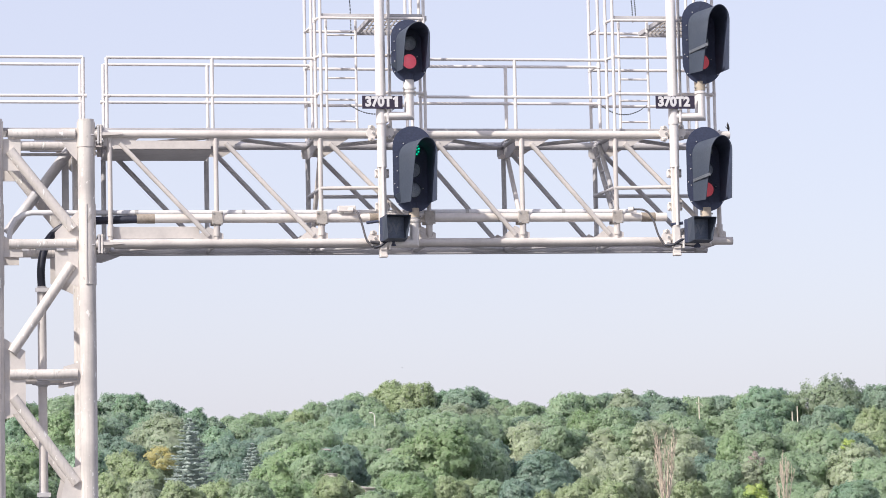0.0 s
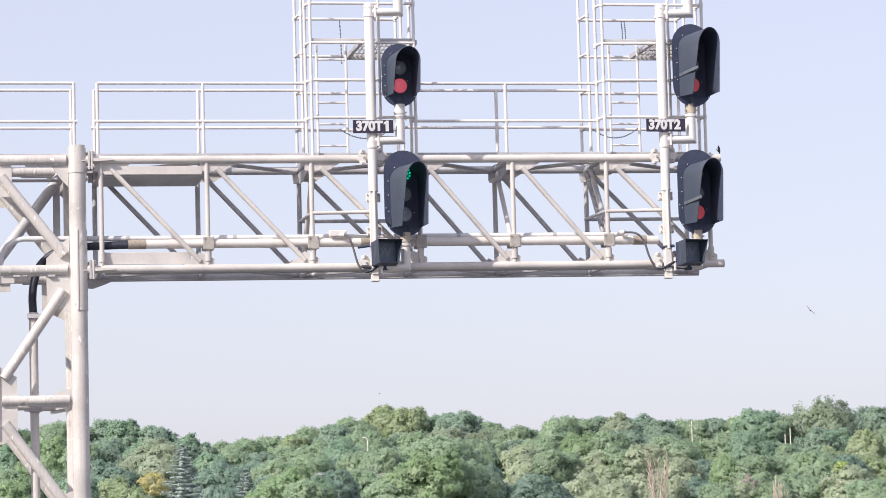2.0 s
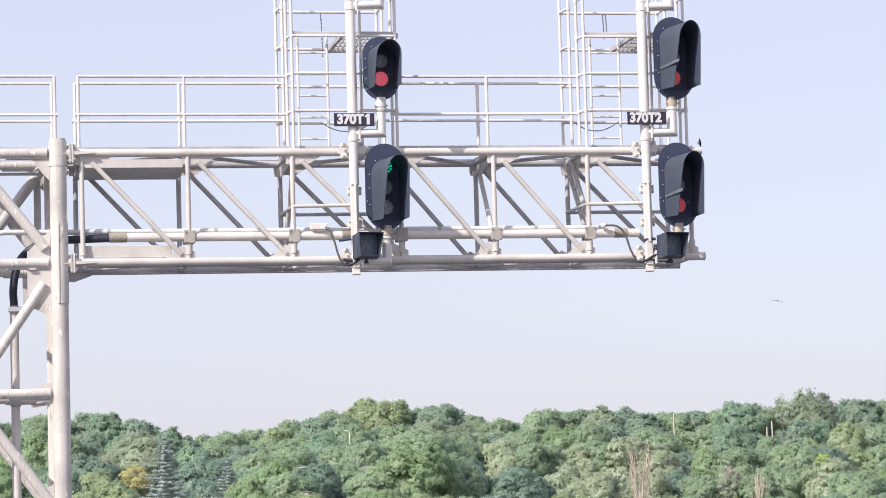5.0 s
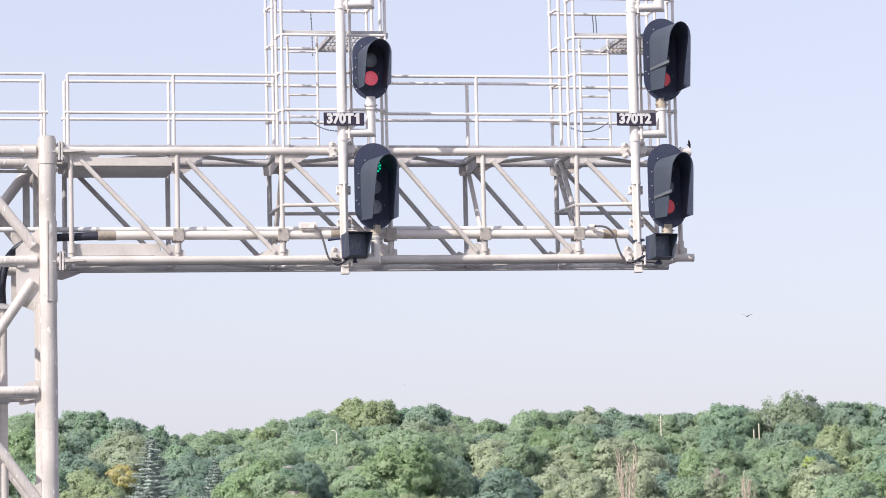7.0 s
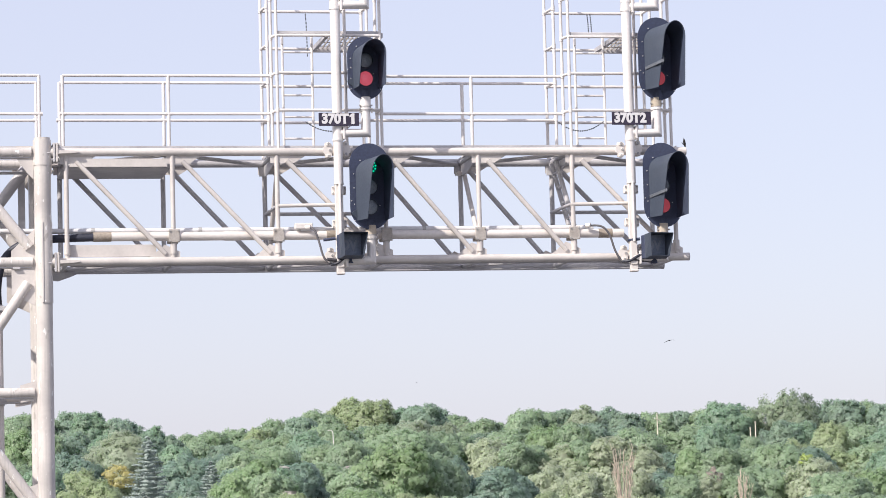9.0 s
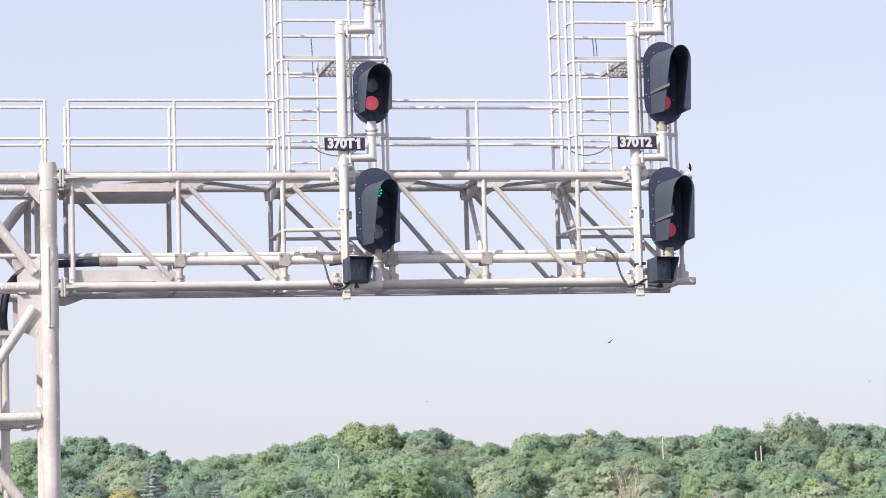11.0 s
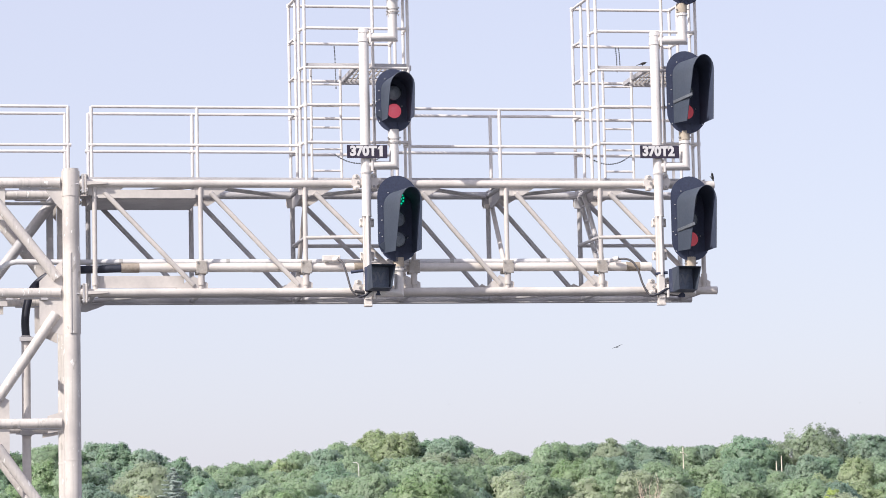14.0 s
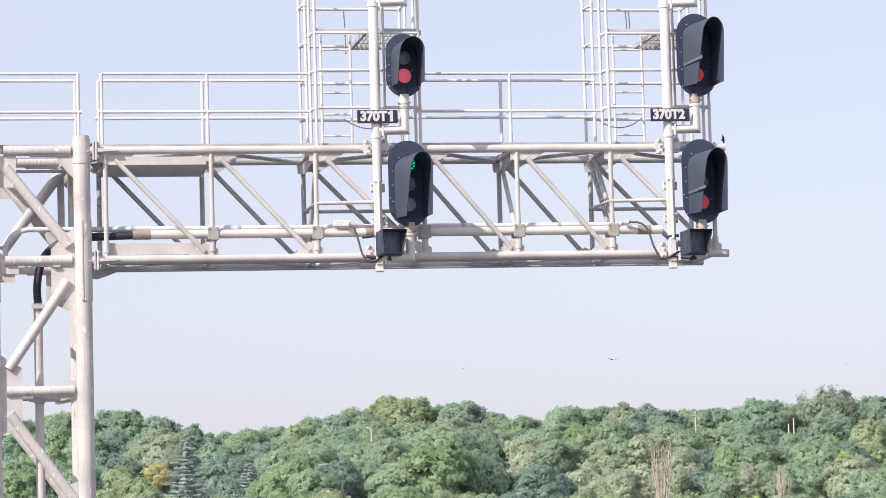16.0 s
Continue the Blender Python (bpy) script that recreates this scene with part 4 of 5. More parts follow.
def crown_points(kind, seed):
    """Centres, outward normals and sizes of the sprays of a crown 10 m tall, and its inner masses.
    Limbs carry broad masses; tufts of leaves cover those, uneven in size, with gaps of shade between them."""
    r = np.random.default_rng(seed)
    count, girth, upright, dense, tuft, sprays = CROWN.get(kind, (13, 1.85, 0.92, 2.5, 0.48, 25))
    lop = r.uniform(0, 6.28, 4)                # a crown is never evenly round
    limbs = []
    for k in range(count):
        z = 1 - (1.05 if kind == "open" else 1.8) * (k + 0.5) / count        # from the top down
        a = k * 2.4 + r.uniform(-0.5, 0.5)
        rad = max(0.03, 1 - z * z) ** 0.45 * r.uniform(0.7, 1.0) * (1 + 0.18 * math.sin(2 * a + lop[0]) + 0.12 * math.sin(3 * a + lop[1]))
        c = np.array([math.cos(a) * rad * 2.65, math.sin(a) * rad * 2.65, 5.5 + z * (2.75 + 0.3 * math.sin(2 * a + lop[2])) + r.uniform(-0.35, 0.25)])
        size = girth * r.uniform(0.68, 1.15) * (0.78 if z > 0.55 else 1)
        limbs.append((c, size * np.array([1.0, 1.0, upright * r.uniform(0.85, 1.1)]), r.uniform(0, 6.28, 6)))
    cs, ns, ss, cores = [], [], [], []
    for i, (c, axes, p) in enumerate(limbs):
        m = int(12.6 * axes[0] * axes[2] * dense)
        d = r.normal(size=(m, 3)) + np.array([c[0], c[1], c[2] - 4.6]) * 0.10
        d /= np.linalg.norm(d, axis=1, keepdims=True)
        d = d[d[:, 2] > -0.7]
        x = c + d * axes * (knobbly(d, p) * r.uniform(0.90, 1.09, len(d)))[:, None]
        keep = np.ones(len(x), bool)
        for j, (c2, axes2, _) in enumerate(limbs):
            if j != i:
                keep &= np.linalg.norm((x - c2) / axes2, axis=1) > 0.84
        for q, way in zip(x[keep], d[keep]):
            size = tuft * (0.55 + 0.95 * r.random() ** 1.5)
            sag = np.array([1.1, 1.1, 0.84]) * size
            out = way * 0.30 + (q - np.array([0, 0, 4.9])) / 4.2 * 0.60
            e = r.normal(size=(sprays, 3)) + way * 0.55
            e /= np.linalg.norm(e, axis=1, keepdims=True)
            cs.append(q + e * sag * r.uniform(0.45, 1.30, sprays)[:, None])
            ns.append(e * 0.38 + out * 1.2 + np.array([0, 0, 0.10]))
            ss.append(r.uniform(0.18, 0.38, sprays) * (0.8 + 0.5 * size))
            if kind not in CROWN and size > tuft:
                cores.append((q, sag * 0.62, r.uniform(0, 6.28, 6), out, True))
        if kind != "open":
            cores.append((c, axes * 0.82, p, (c - np.array([0, 0, 4.9])) / 4.2 * 0.8, False))
    if kind not in CROWN:
        cores.append((np.array([0, 0, 5.3]), np.array([2.1, 2.1, 2.3]), np.zeros(6), np.zeros(3), False))
    n, pts = np.concatenate(ns), np.concatenate(cs)
    grow = 9.9 / np.quantile(pts[:, 2], 0.998)  # its tip at the height that the tree is scaled by
    wide = 4.2 / np.quantile(np.hypot(pts[:, 0], pts[:, 1]), 0.985)
    fit = np.array([wide, wide, grow])
    return pts * fit, n / np.linalg.norm(n, axis=1, keepdims=True), np.concatenate(ss), [(c * fit, axes * fit, p, out, fine) for c, axes, p, out, fine in cores]


def spruce_points(seed):
    """Level tiers of needle sprays with shade between them; 9.7 m tall, 3.6 m wide."""
    r = np.random.default_rng(seed)
    cs, ns, ss, lobes = [], [], [], []
    for k in range(32):
        f = k / 31
        z, reach = 9.65 - 8.6 * f, 0.06 + 1.74 * f ** 0.62
        lobes.append((np.array([0, 0, z - 0.12]), np.array([1.0, 1.0, 0.6]) * (0.03 + reach * 0.45), np.zeros(6), np.zeros(3), True))
        arms = 5 + int(9 * f)
        for a in range(arms):
            ang = a * 2 * math.pi / arms + r.uniform(-0.3, 0.3) + k
            far, lift = reach * r.uniform(0.65, 1.15), r.uniform(-0.09, 0.09)
            m = int(20 + far * 75)
            s = r.uniform(0.15, 1, m) ** 0.8
            side = r.normal(size=m) * 0.22 * far * s * (1.15 - s)      # a flat fan
            x = np.stack([np.cos(ang) * far * s - np.sin(ang) * side, np.sin(ang) * far * s + np.cos(ang) * side, z + lift - 0.22 * far * s + 0.18 * far * s ** 3], 1)
            cs.append(x + r.normal(size=(m, 3)) * np.array([0.035, 0.035, 0.03]))
            ns.append(np.array([math.cos(ang) * 0.6, math.sin(ang) * 0.6, 0.55]) + r.normal(size=(m, 3)) * 0.25)
            ss.append(r.uniform(0.055, 0.115, m))
    n = np.concatenate(ns)
    return np.concatenate(cs), n / np.linalg.norm(n, axis=1, keepdims=True), np.concatenate(ss), lobes


def trunk_mesh(limbs, seed, top=7.0, r0=0.28):
    r = random.Random(seed)
    bm = bmesh.new()
    lean = Vector((r.uniform(-0.3, 0.3), r.uniform(-0.3, 0.3), 0)) * (1 if limbs else 0.1)
    path = [Vector((0, 0, -0.6)), Vector((0, 0, 1.2)) + lean * 0.2, Vector((0, 0, top * 0.5)) + lean, Vector((0, 0, top)) + lean * 1.5]
    sweep(path, r0, 8, bm, r_end=r0 * 0.23)
    for k in range(limbs):
        z = top * r.uniform(0.25, 0.75)
        a = k * 2.4 + r.uniform(-0.4, 0.4)
        out, up = r.uniform(1.4, 2.6), r.uniform(1.2, 2.8)
        s = Vector((0, 0, z)) + lean * (z / top)
        mid = s + Vector((math.cos(a) * out * 0.55, math.sin(a) * out * 0.55, up * 0.45))
        end = s + Vector((math.cos(a) * out, math.sin(a) * out, up))
        sweep([s, mid, end], 0.11, 6, bm, r_end=0.03)
        for j in range(2):
            e = mid.lerp(end, 0.3 * j) + Vector((r.uniform(-0.9, 0.9), r.uniform(-0.9, 0.9), r.uniform(0.7, 1.7)))
            sweep([mid.lerp(end, 0.3 * j), e], 0.05, 5, bm, r_end=0.015)
    return bm


def dead_tree_mesh(seed):
    """Several leaders from one stool, fanning upwards into fine bare twigs; 9.7 m tall, 4.2 m wide."""
    r = random.Random(seed)
    bm = bmesh.new()
    sweep([Vector((0, 0, -0.6)), Vector((0.03, 0, 1.5)), Vector((0, 0.05, 3.2))], 0.24, 8, bm, r_end=0.16)
    for k in range(8):
        a, far = k * 2.4 + r.uniform(-0.3, 0.3), (0.35, 0.8, 1.2, 1.55)[k % 4] * r.uniform(0.85, 1.15)
        tip = r.uniform(8.0, 9.7) if far < 1.2 else r.uniform(7.0, 8.8)
        way = Vector((math.cos(a) * far, math.sin(a) * far, 0))
        s = Vector((0, 0, r.uniform(2.2, 3.3)))
        line = [s]
        for f in (0.25, 0.5, 0.75, 1.0):
            wob = Vector((r.uniform(-0.12, 0.12), r.uniform(-0.12, 0.12), 0))
            line.append(Vector((0, 0, s.z + (tip - s.z) * f)) + way * f ** 0.75 + wob)
        sweep(line, 0.105, 6, bm, r_end=0.022)
        for j in range(9):
            f = r.uniform(0.22, 0.95) * 4
            i = min(3, int(f))
            p = line[i].lerp(line[i + 1], f - i)
            b = a + r.uniform(-1.6, 1.6)
            out, up = r.uniform(0.15, 0.6), r.uniform(0.6, 1.7)
            q = p + Vector((math.cos(b) * out * 0.6, math.sin(b) * out * 0.6, up * 0.5))
            e = p + Vector((math.cos(b) * out, math.sin(b) * out, up))
            sweep([p, q, e], 0.042, 5, bm, r_end=0.014)
            for _ in range(2):
                w = q.lerp(e, r.random())
                sweep([w, w + Vector((r.uniform(-0.35, 0.35), r.uniform(-0.35, 0.35), r.uniform(0.3, 0.9)))], 0.024, 4, bm, r_end=0.010)
    return bm


FOREST = {}
WORDS = {
    "mid": "full mid-green broadleaf tree on the wooded hill", "dark": "deep green broadleaf tree on the wooded hill",
    "blue": "broadleaf tree on the hill, its green blued for distant haze", "deep": "dense dark blue-green tree in the wood", "fresh": "fresh green broadleaf tree with a rounded crown",
    "light": "light green broadleaf tree at the wood's edge", "olive": "olive-green broadleaf tree with soft foliage",
    "grey": "grey-green poplar-like tree with feathery foliage", "gold": "tree with golden yellow foliage",
    "gold2": "yellow-green bushy tree among the green", "rust": "small tree with rusty brown leaves",
    "spruce": "blue-grey spruce with level tiers of boughs", "open": "tall open tree with pale limbs showing", "bare": "dead tree with bleached bare limbs",
}


def first_tree(kind, variant):
    """The first tree of a kind, 10 m tall at scale 1."""
    g = tagged(new("tree"), WORDS[kind], "tree", "trees of the wooded hill")
    seed = variant * 31 + sum(map(ord, kind))
    if kind == "bare":
        part("trunk", dead_tree_mesh(seed), M_PALEBARK, g)
        return g
    pale = kind in ("grey", "open")
    if kind == "spruce":
        part("trunk", trunk_mesh(0, seed, 8.8, 0.12), M_BARK, g)
    else:
        part("trunk", trunk_mesh(7 if pale else 5, seed, 7.0, 0.26), M_PALEBARK if pale else M_BARK, g)
    pts = spruce_points(seed) if kind == "spruce" else crown_points(kind, seed)
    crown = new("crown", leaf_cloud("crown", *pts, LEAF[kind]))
    crown.parent = g
    return g


def plant(kind, x, y, height, width):
    """A tree on the hill with its height and the width of its crown."""
    variant = len(FOREST.get((kind, "n"), ())) % 3
    FOREST.setdefault((kind, "n"), []).append(0)
    key = (kind, variant)
    spin = pose(0, 0, 0, 0, 0, random.uniform(0, 360))
    m = Matrix.Translation((x, y, ground_z(x, y))) @ spin
    if key not in FOREST:
        FOREST[key] = ob = first_tree(kind, variant)
        ob.matrix_basis = m
    else:
        ob = copy_thing(FOREST[key], m)
    if kind in ("bare", "spruce"):
        wide = width / {"bare": 4.2, "spruce": 3.6}[kind]
        ob.scale = (wide, wide, height / 9.7)
        return ob
    # the crown keeps its own proportions at the top of the trunk
    wide, tall = width / 8.4, min(width / 8.4 * random.uniform(0.88, 1.15), height / 9.9)
    for ob_part in ob.children:
        if ob_part.name.startswith("crown"):
            ob_part.location, ob_part.scale = (0, 0, height - 9.9 * tall), (wide, wide, tall)
        else:
            ob_part.location, ob_part.scale = (0, 0, 0), (wide, wide, (height - 2.6 * tall) / 7.0)
    return ob


plant("mid", 17.8, 471.8, 15.2, 9.9)
plant("dark", 20.6, 477.2, 14.8, 8.8)
plant("mid", 25.8, 473.8, 15.6, 11.2)
plant("mid", 30.2, 477.8, 15.5, 8.8)
plant("blue", 35.4, 477.8, 15.9, 11.3)
plant("dark", 37.6, 467.6, 15.8, 6.8)
plant("blue", 41.9, 466.2, 14.6, 8.6)
plant("blue", 46.5, 480.7, 13.7, 7.6)
plant("dark", 47.9, 470.1, 13.3, 6.2)
plant("blue", 50.3, 469.4, 11.7, 6.2)
plant("mid", 54.8, 482.7, 12.0, 7.6)
plant("mid", 57.6, 472.9, 12.3, 8.7)
plant("mid", 62.6, 478.9, 12.6, 10.1)
plant("light", 65.5, 472.0, 12.6, 6.2)
plant("mid", 68.8, 474.6, 14.0, 8.8)
plant("blue", 71.3, 465.3, 14.1, 8.6)
plant("mid", 76.3, 473.4, 15.3, 8.8)
plant("light", 81.7, 476.8, 17.4, 7.8)
plant("light", 84.1, 470.1, 16.8, 8.8)
plant("mid", 88.1, 473.4, 15.4, 6.3)
plant("dark", 91.4, 471.5, 15.8, 7.5)
plant("blue", 91.7, 460.3, 15.8, 8.6)
plant("blue", 96.8, 472.1, 15.3, 6.3)
plant("mid", 98.6, 468.7, 14.0, 6.3)
plant("olive", 100.0, 463.1, 12.6, 5.0)
plant("mid", 100.7, 458.0, 13.2, 7.4)
plant("mid", 106.5, 472.1, 12.6, 6.3)
plant("mid", 109.3, 464.3, 14.5, 10.0)
plant("mid", 113.9, 467.7, 14.4, 7.6)
plant("blue", 117.4, 469.9, 14.5, 7.6)
plant("olive", 119.9, 466.2, 15.0, 7.6)
plant("blue", 124.1, 469.1, 14.7, 8.9)
plant("blue", 125.4, 459.0, 13.4, 8.7)
plant("mid", 130.9, 465.1, 13.6, 7.6)
plant("mid", 131.7, 458.3, 13.3, 5.5)
plant("blue", 137.0, 466.0, 13.7, 7.6)
plant("mid", 140.4, 464.0, 14.1, 8.9)
plant("dark", 139.3, 449.6, 14.7, 11.1)
plant("mid", 143.0, 449.3, 13.3, 6.2)
plant("open", 150.1, 448.6, 16.3, 13.4)
plant("blue", 159.9, 459.7, 14.7, 10.2)
plant("blue", 160.4, 449.5, 14.5, 8.7)
plant("mid", 164.7, 451.7, 14.3, 10.0)
plant("blue", 166.3, 444.9, 13.7, 9.9)
plant("dark", 16.3, 434.7, 12.4, 10.3)
plant("fresh", 23.5, 432.2, 13.5, 9.7)
plant("mid", 28.1, 431.3, 12.6, 9.1)
plant("blue", 31.8, 435.3, 12.7, 9.2)
plant("dark", 36.5, 434.9, 12.3, 8.1)
plant("blue", 44.4, 439.9, 11.5, 7.0)
plant("dark", 47.9, 435.6, 10.4, 8.1)
plant("mid", 52.3, 439.6, 10.7, 9.3)
plant("blue", 56.1, 437.8, 10.2, 9.3)
plant("mid", 60.3, 439.7, 10.9, 10.5)
plant("mid", 64.3, 433.3, 11.8, 9.2)
plant("dark", 66.9, 423.7, 12.3, 9.1)
plant("mid", 72.7, 435.5, 13.0, 9.3)
plant("blue", 76.5, 436.8, 12.4, 9.3)
plant("mid", 80.2, 435.1, 12.8, 9.3)
plant("olive", 83.5, 428.4, 13.3, 10.9)
plant("olive", 88.1, 430.2, 12.7, 9.3)
plant("mid", 89.9, 420.6, 11.4, 8.0)
plant("blue", 95.9, 430.8, 11.1, 8.1)
plant("mid", 98.4, 425.5, 11.5, 8.1)
plant("fresh", 103.4, 419.1, 12.2, 8.9)
plant("mid", 105.8, 414.4, 12.5, 6.8)
plant("blue", 112.3, 427.5, 12.1, 9.3)
plant("blue", 116.3, 429.0, 11.4, 9.4)
plant("mid", 115.6, 412.4, 11.5, 9.0)
plant("fresh", 122.6, 423.8, 10.1, 8.1)
plant("mid", 125.0, 415.9, 11.4, 8.9)
plant("dark", 127.4, 410.4, 11.7, 9.1)
plant("mid", 131.9, 411.7, 9.8, 6.8)
plant("blue", 139.4, 418.4, 11.6, 7.7)
plant("dark", 143.1, 419.2, 11.3, 10.5)
plant("light", 143.0, 403.6, 11.5, 9.0)
plant("mid", 150.6, 411.9, 11.1, 10.4)
plant("dark", 150.9, 400.9, 11.0, 9.0)
plant("mid", 127.8, 393.8, 10.2, 4.8)
plant("mid", 13.7, 378.6, 10.8, 9.1)
plant("fresh", 17.5, 388.3, 11.1, 8.3)
plant("deep", 28.1, 389.5, 11.3, 7.8)
plant("olive", 35.4, 380.4, 14.4, 11.0)
plant("olive", 32.6, 389.5, 12.1, 9.2)
plant("deep", 29.5, 377.3, 10.8, 7.1)
plant("deep", 42.3, 371.9, 11.2, 10.0)
plant("deep", 47.7, 380.8, 10.8, 8.7)
plant("deep", 41.1, 371.2, 10.0, 7.0)
plant("mid", 50.8, 373.1, 11.4, 9.1)
plant("mid", 55.1, 376.3, 11.9, 9.2)
plant("deep", 58.7, 379.5, 10.8, 8.7)
plant("mid", 61.3, 370.9, 12.2, 8.6)
plant("mid", 64.1, 368.3, 12.6, 8.5)
plant("fresh", 69.8, 382.4, 11.6, 9.3)
plant("mid", 72.3, 371.9, 13.8, 13.6)
plant("mid", 78.6, 382.5, 13.0, 10.9)
plant("grey", 84.6, 380.2, 11.9, 9.9)
plant("mid", 87.3, 370.1, 11.6, 6.1)
plant("grey", 85.6, 372.0, 10.3, 7.1)
plant("mid", 89.8, 372.1, 11.1, 6.1)
plant("grey", 93.9, 373.5, 10.8, 11.5)
plant("mid", 96.9, 371.9, 11.5, 6.2)
plant("grey", 100.8, 370.3, 11.8, 10.7)
plant("grey", 105.5, 370.2, 10.5, 9.4)
plant("deep", 110.4, 374.9, 9.2, 6.2)
plant("fresh", 111.2, 366.5, 10.2, 7.7)
plant("mid", 114.2, 364.3, 10.2, 8.1)
plant("mid", 119.6, 368.1, 9.6, 10.3)
plant("mid", 120.7, 358.7, 10.7, 9.1)
plant("deep", 125.0, 358.5, 9.8, 8.1)
plant("light", 127.2, 370.6, 10.5, 6.2)
plant("light", 130.2, 361.0, 9.7, 8.2)
plant("mid", 134.0, 360.3, 10.0, 9.2)
plant("dark", 133.6, 350.2, 9.9, 8.0)
plant("fresh", 13.3, 327.1, 11.4, 8.0)
plant("mid", 17.4, 329.9, 11.9, 7.2)
plant("dark", 20.1, 319.6, 11.7, 6.1)
plant("light", 25.2, 330.0, 11.1, 7.4)
plant("gold", 29.8, 329.9, 11.7, 5.2)
plant("light", 27.0, 319.8, 10.2, 7.0)
plant("olive", 30.9, 329.7, 9.3, 6.3)
plant("deep", 38.3, 326.1, 10.1, 6.2)
plant("deep", 43.8, 329.3, 10.7, 7.2)
plant("deep", 50.4, 322.5, 11.4, 7.5)
plant("mid", 55.0, 328.2, 11.2, 8.1)
plant("mid", 58.2, 328.3, 10.4, 6.8)
plant("deep", 67.2, 313.6, 11.7, 5.4)
plant("deep", 72.2, 313.3, 10.3, 9.2)
plant("deep", 77.0, 323.6, 9.0, 6.3)
plant("grey", 81.8, 327.8, 9.8, 8.2)
plant("grey", 82.8, 314.4, 9.3, 7.1)
plant("grey", 89.5, 316.5, 9.8, 8.0)
plant("deep", 93.7, 318.0, 9.3, 6.3)
plant("mid", 95.3, 312.4, 8.7, 6.2)
plant("rust", 98.6, 312.4, 9.7, 2.6)
plant("grey", 97.5, 311.7, 8.6, 4.4)
plant("mid", 101.3, 311.7, 8.7, 7.1)
plant("mid", 105.7, 314.6, 9.4, 8.1)
plant("gold2", 108.6, 308.2, 11.0, 2.0)
plant("grey", 110.0, 309.2, 10.2, 8.4)
plant("deep", 109.8, 316.7, 7.5, 7.2)
plant("mid", 110.8, 302.3, 8.7, 7.9)
plant("fresh", 117.6, 310.3, 8.7, 8.1)
plant("mid", 120.7, 312.4, 7.9, 7.2)
plant("spruce", 30.7, 301.9, 14.8, 8.1)
plant("spruce", 37.4, 299.6, 11.9, 6.5)
plant("fresh", 42.1, 297.5, 12.1, 8.1)
plant("fresh", 38.3, 287.7, 9.9, 7.2)
plant("mid", 42.5, 286.2, 10.4, 5.6)
plant("fresh", 55.5, 288.7, 13.2, 10.8)
plant("mid", 60.0, 292.7, 12.5, 10.7)
plant("mid", 50.7, 283.5, 8.4, 5.6)
plant("dark", 44.0, 288.5, 10.8, 5.1)
plant("mid", 51.8, 287.5, 10.7, 7.1)
plant("light", 39.4, 250.0, 7.4, 3.1)
plant("mid", 41.6, 242.4, 5.9, 3.7)
plant("bare", 70.2, 244.3, 11.0, 4.3)
plant("bare", 77.6, 229.4, 8.6, 2.4)
plant("fresh", 9.0, 258.8, 8.1, 6.5)
plant("mid", 12.2, 264.3, 7.9, 5.9)
plant("light", 15.7, 268.3, 7.9, 5.2)
plant("light", 19.4, 260.3, 8.3, 5.8)
plant("olive", 22.1, 256.0, 7.5, 5.0)
plant("light", 25.1, 253.8, 7.3, 5.0)
plant("light", 29.3, 260.8, 7.4, 5.9)
plant("mid", 31.6, 254.4, 7.3, 5.0)
plant("fresh", 36.3, 265.0, 7.4, 6.7)
plant("fresh", 39.7, 265.2, 7.3, 5.2)
plant("light", 40.3, 253.2, 7.6, 5.0)
plant("mid", 43.7, 254.4, 6.5, 4.3)
plant("fresh", 48.6, 263.2, 7.9, 6.7)
plant("light", 52.4, 259.5, 7.4, 3.7)
plant("light", 54.9, 262.1, 7.2, 3.4)
plant("mid", 55.3, 253.5, 6.9, 4.4)
plant("deep", 56.9, 249.3, 6.8, 4.3)
plant("light", 59.8, 251.6, 5.8, 3.2)
plant("light", 65.6, 259.6, 7.1, 6.0)
plant("light", 66.5, 249.8, 6.6, 5.1)
plant("light", 73.4, 249.5, 6.4, 5.1)
plant("mid", 76.3, 250.0, 6.4, 4.4)
plant("fresh", 79.0, 249.3, 5.7, 3.6)
plant("gold2", 80.3, 248.7, 6.2, 3.3)
plant("mid", 87.3, 256.3, 6.1, 6.0)
plant("grey", 85.4, 242.5, 5.5, 4.3)
plant("dark", 87.1, 239.1, 6.0, 5.7)
plant("mid", 95.2, 254.2, 6.2, 6.0)
plant("mid", 98.2, 252.0, 6.1, 6.7)


def build_street_lamp(x, y, top):
    z = ground_z(x, y)
    g = thing("street_lamp", (x, y, z), "pale street lamp with a curved arm among the trees", "street lamp")
    part("pole", sweep([(x, y, z), (x, y, top - 1.2)], 0.08, 8, r_end=0.05), M_ALU, g)
    part("arm", sweep(smooth_path([(x, y, top - 1.25), (x - 0.03, y, top - 0.5), (x - 0.2, y, top - 0.12), (x - 0.5, y, top)], 4), 0.055, 8), M_ALU, g)
    part("lantern", box((x - 0.62, y, top - 0.02), (0.35, 0.2, 0.11), bevel=0.02), M_ALU, g)


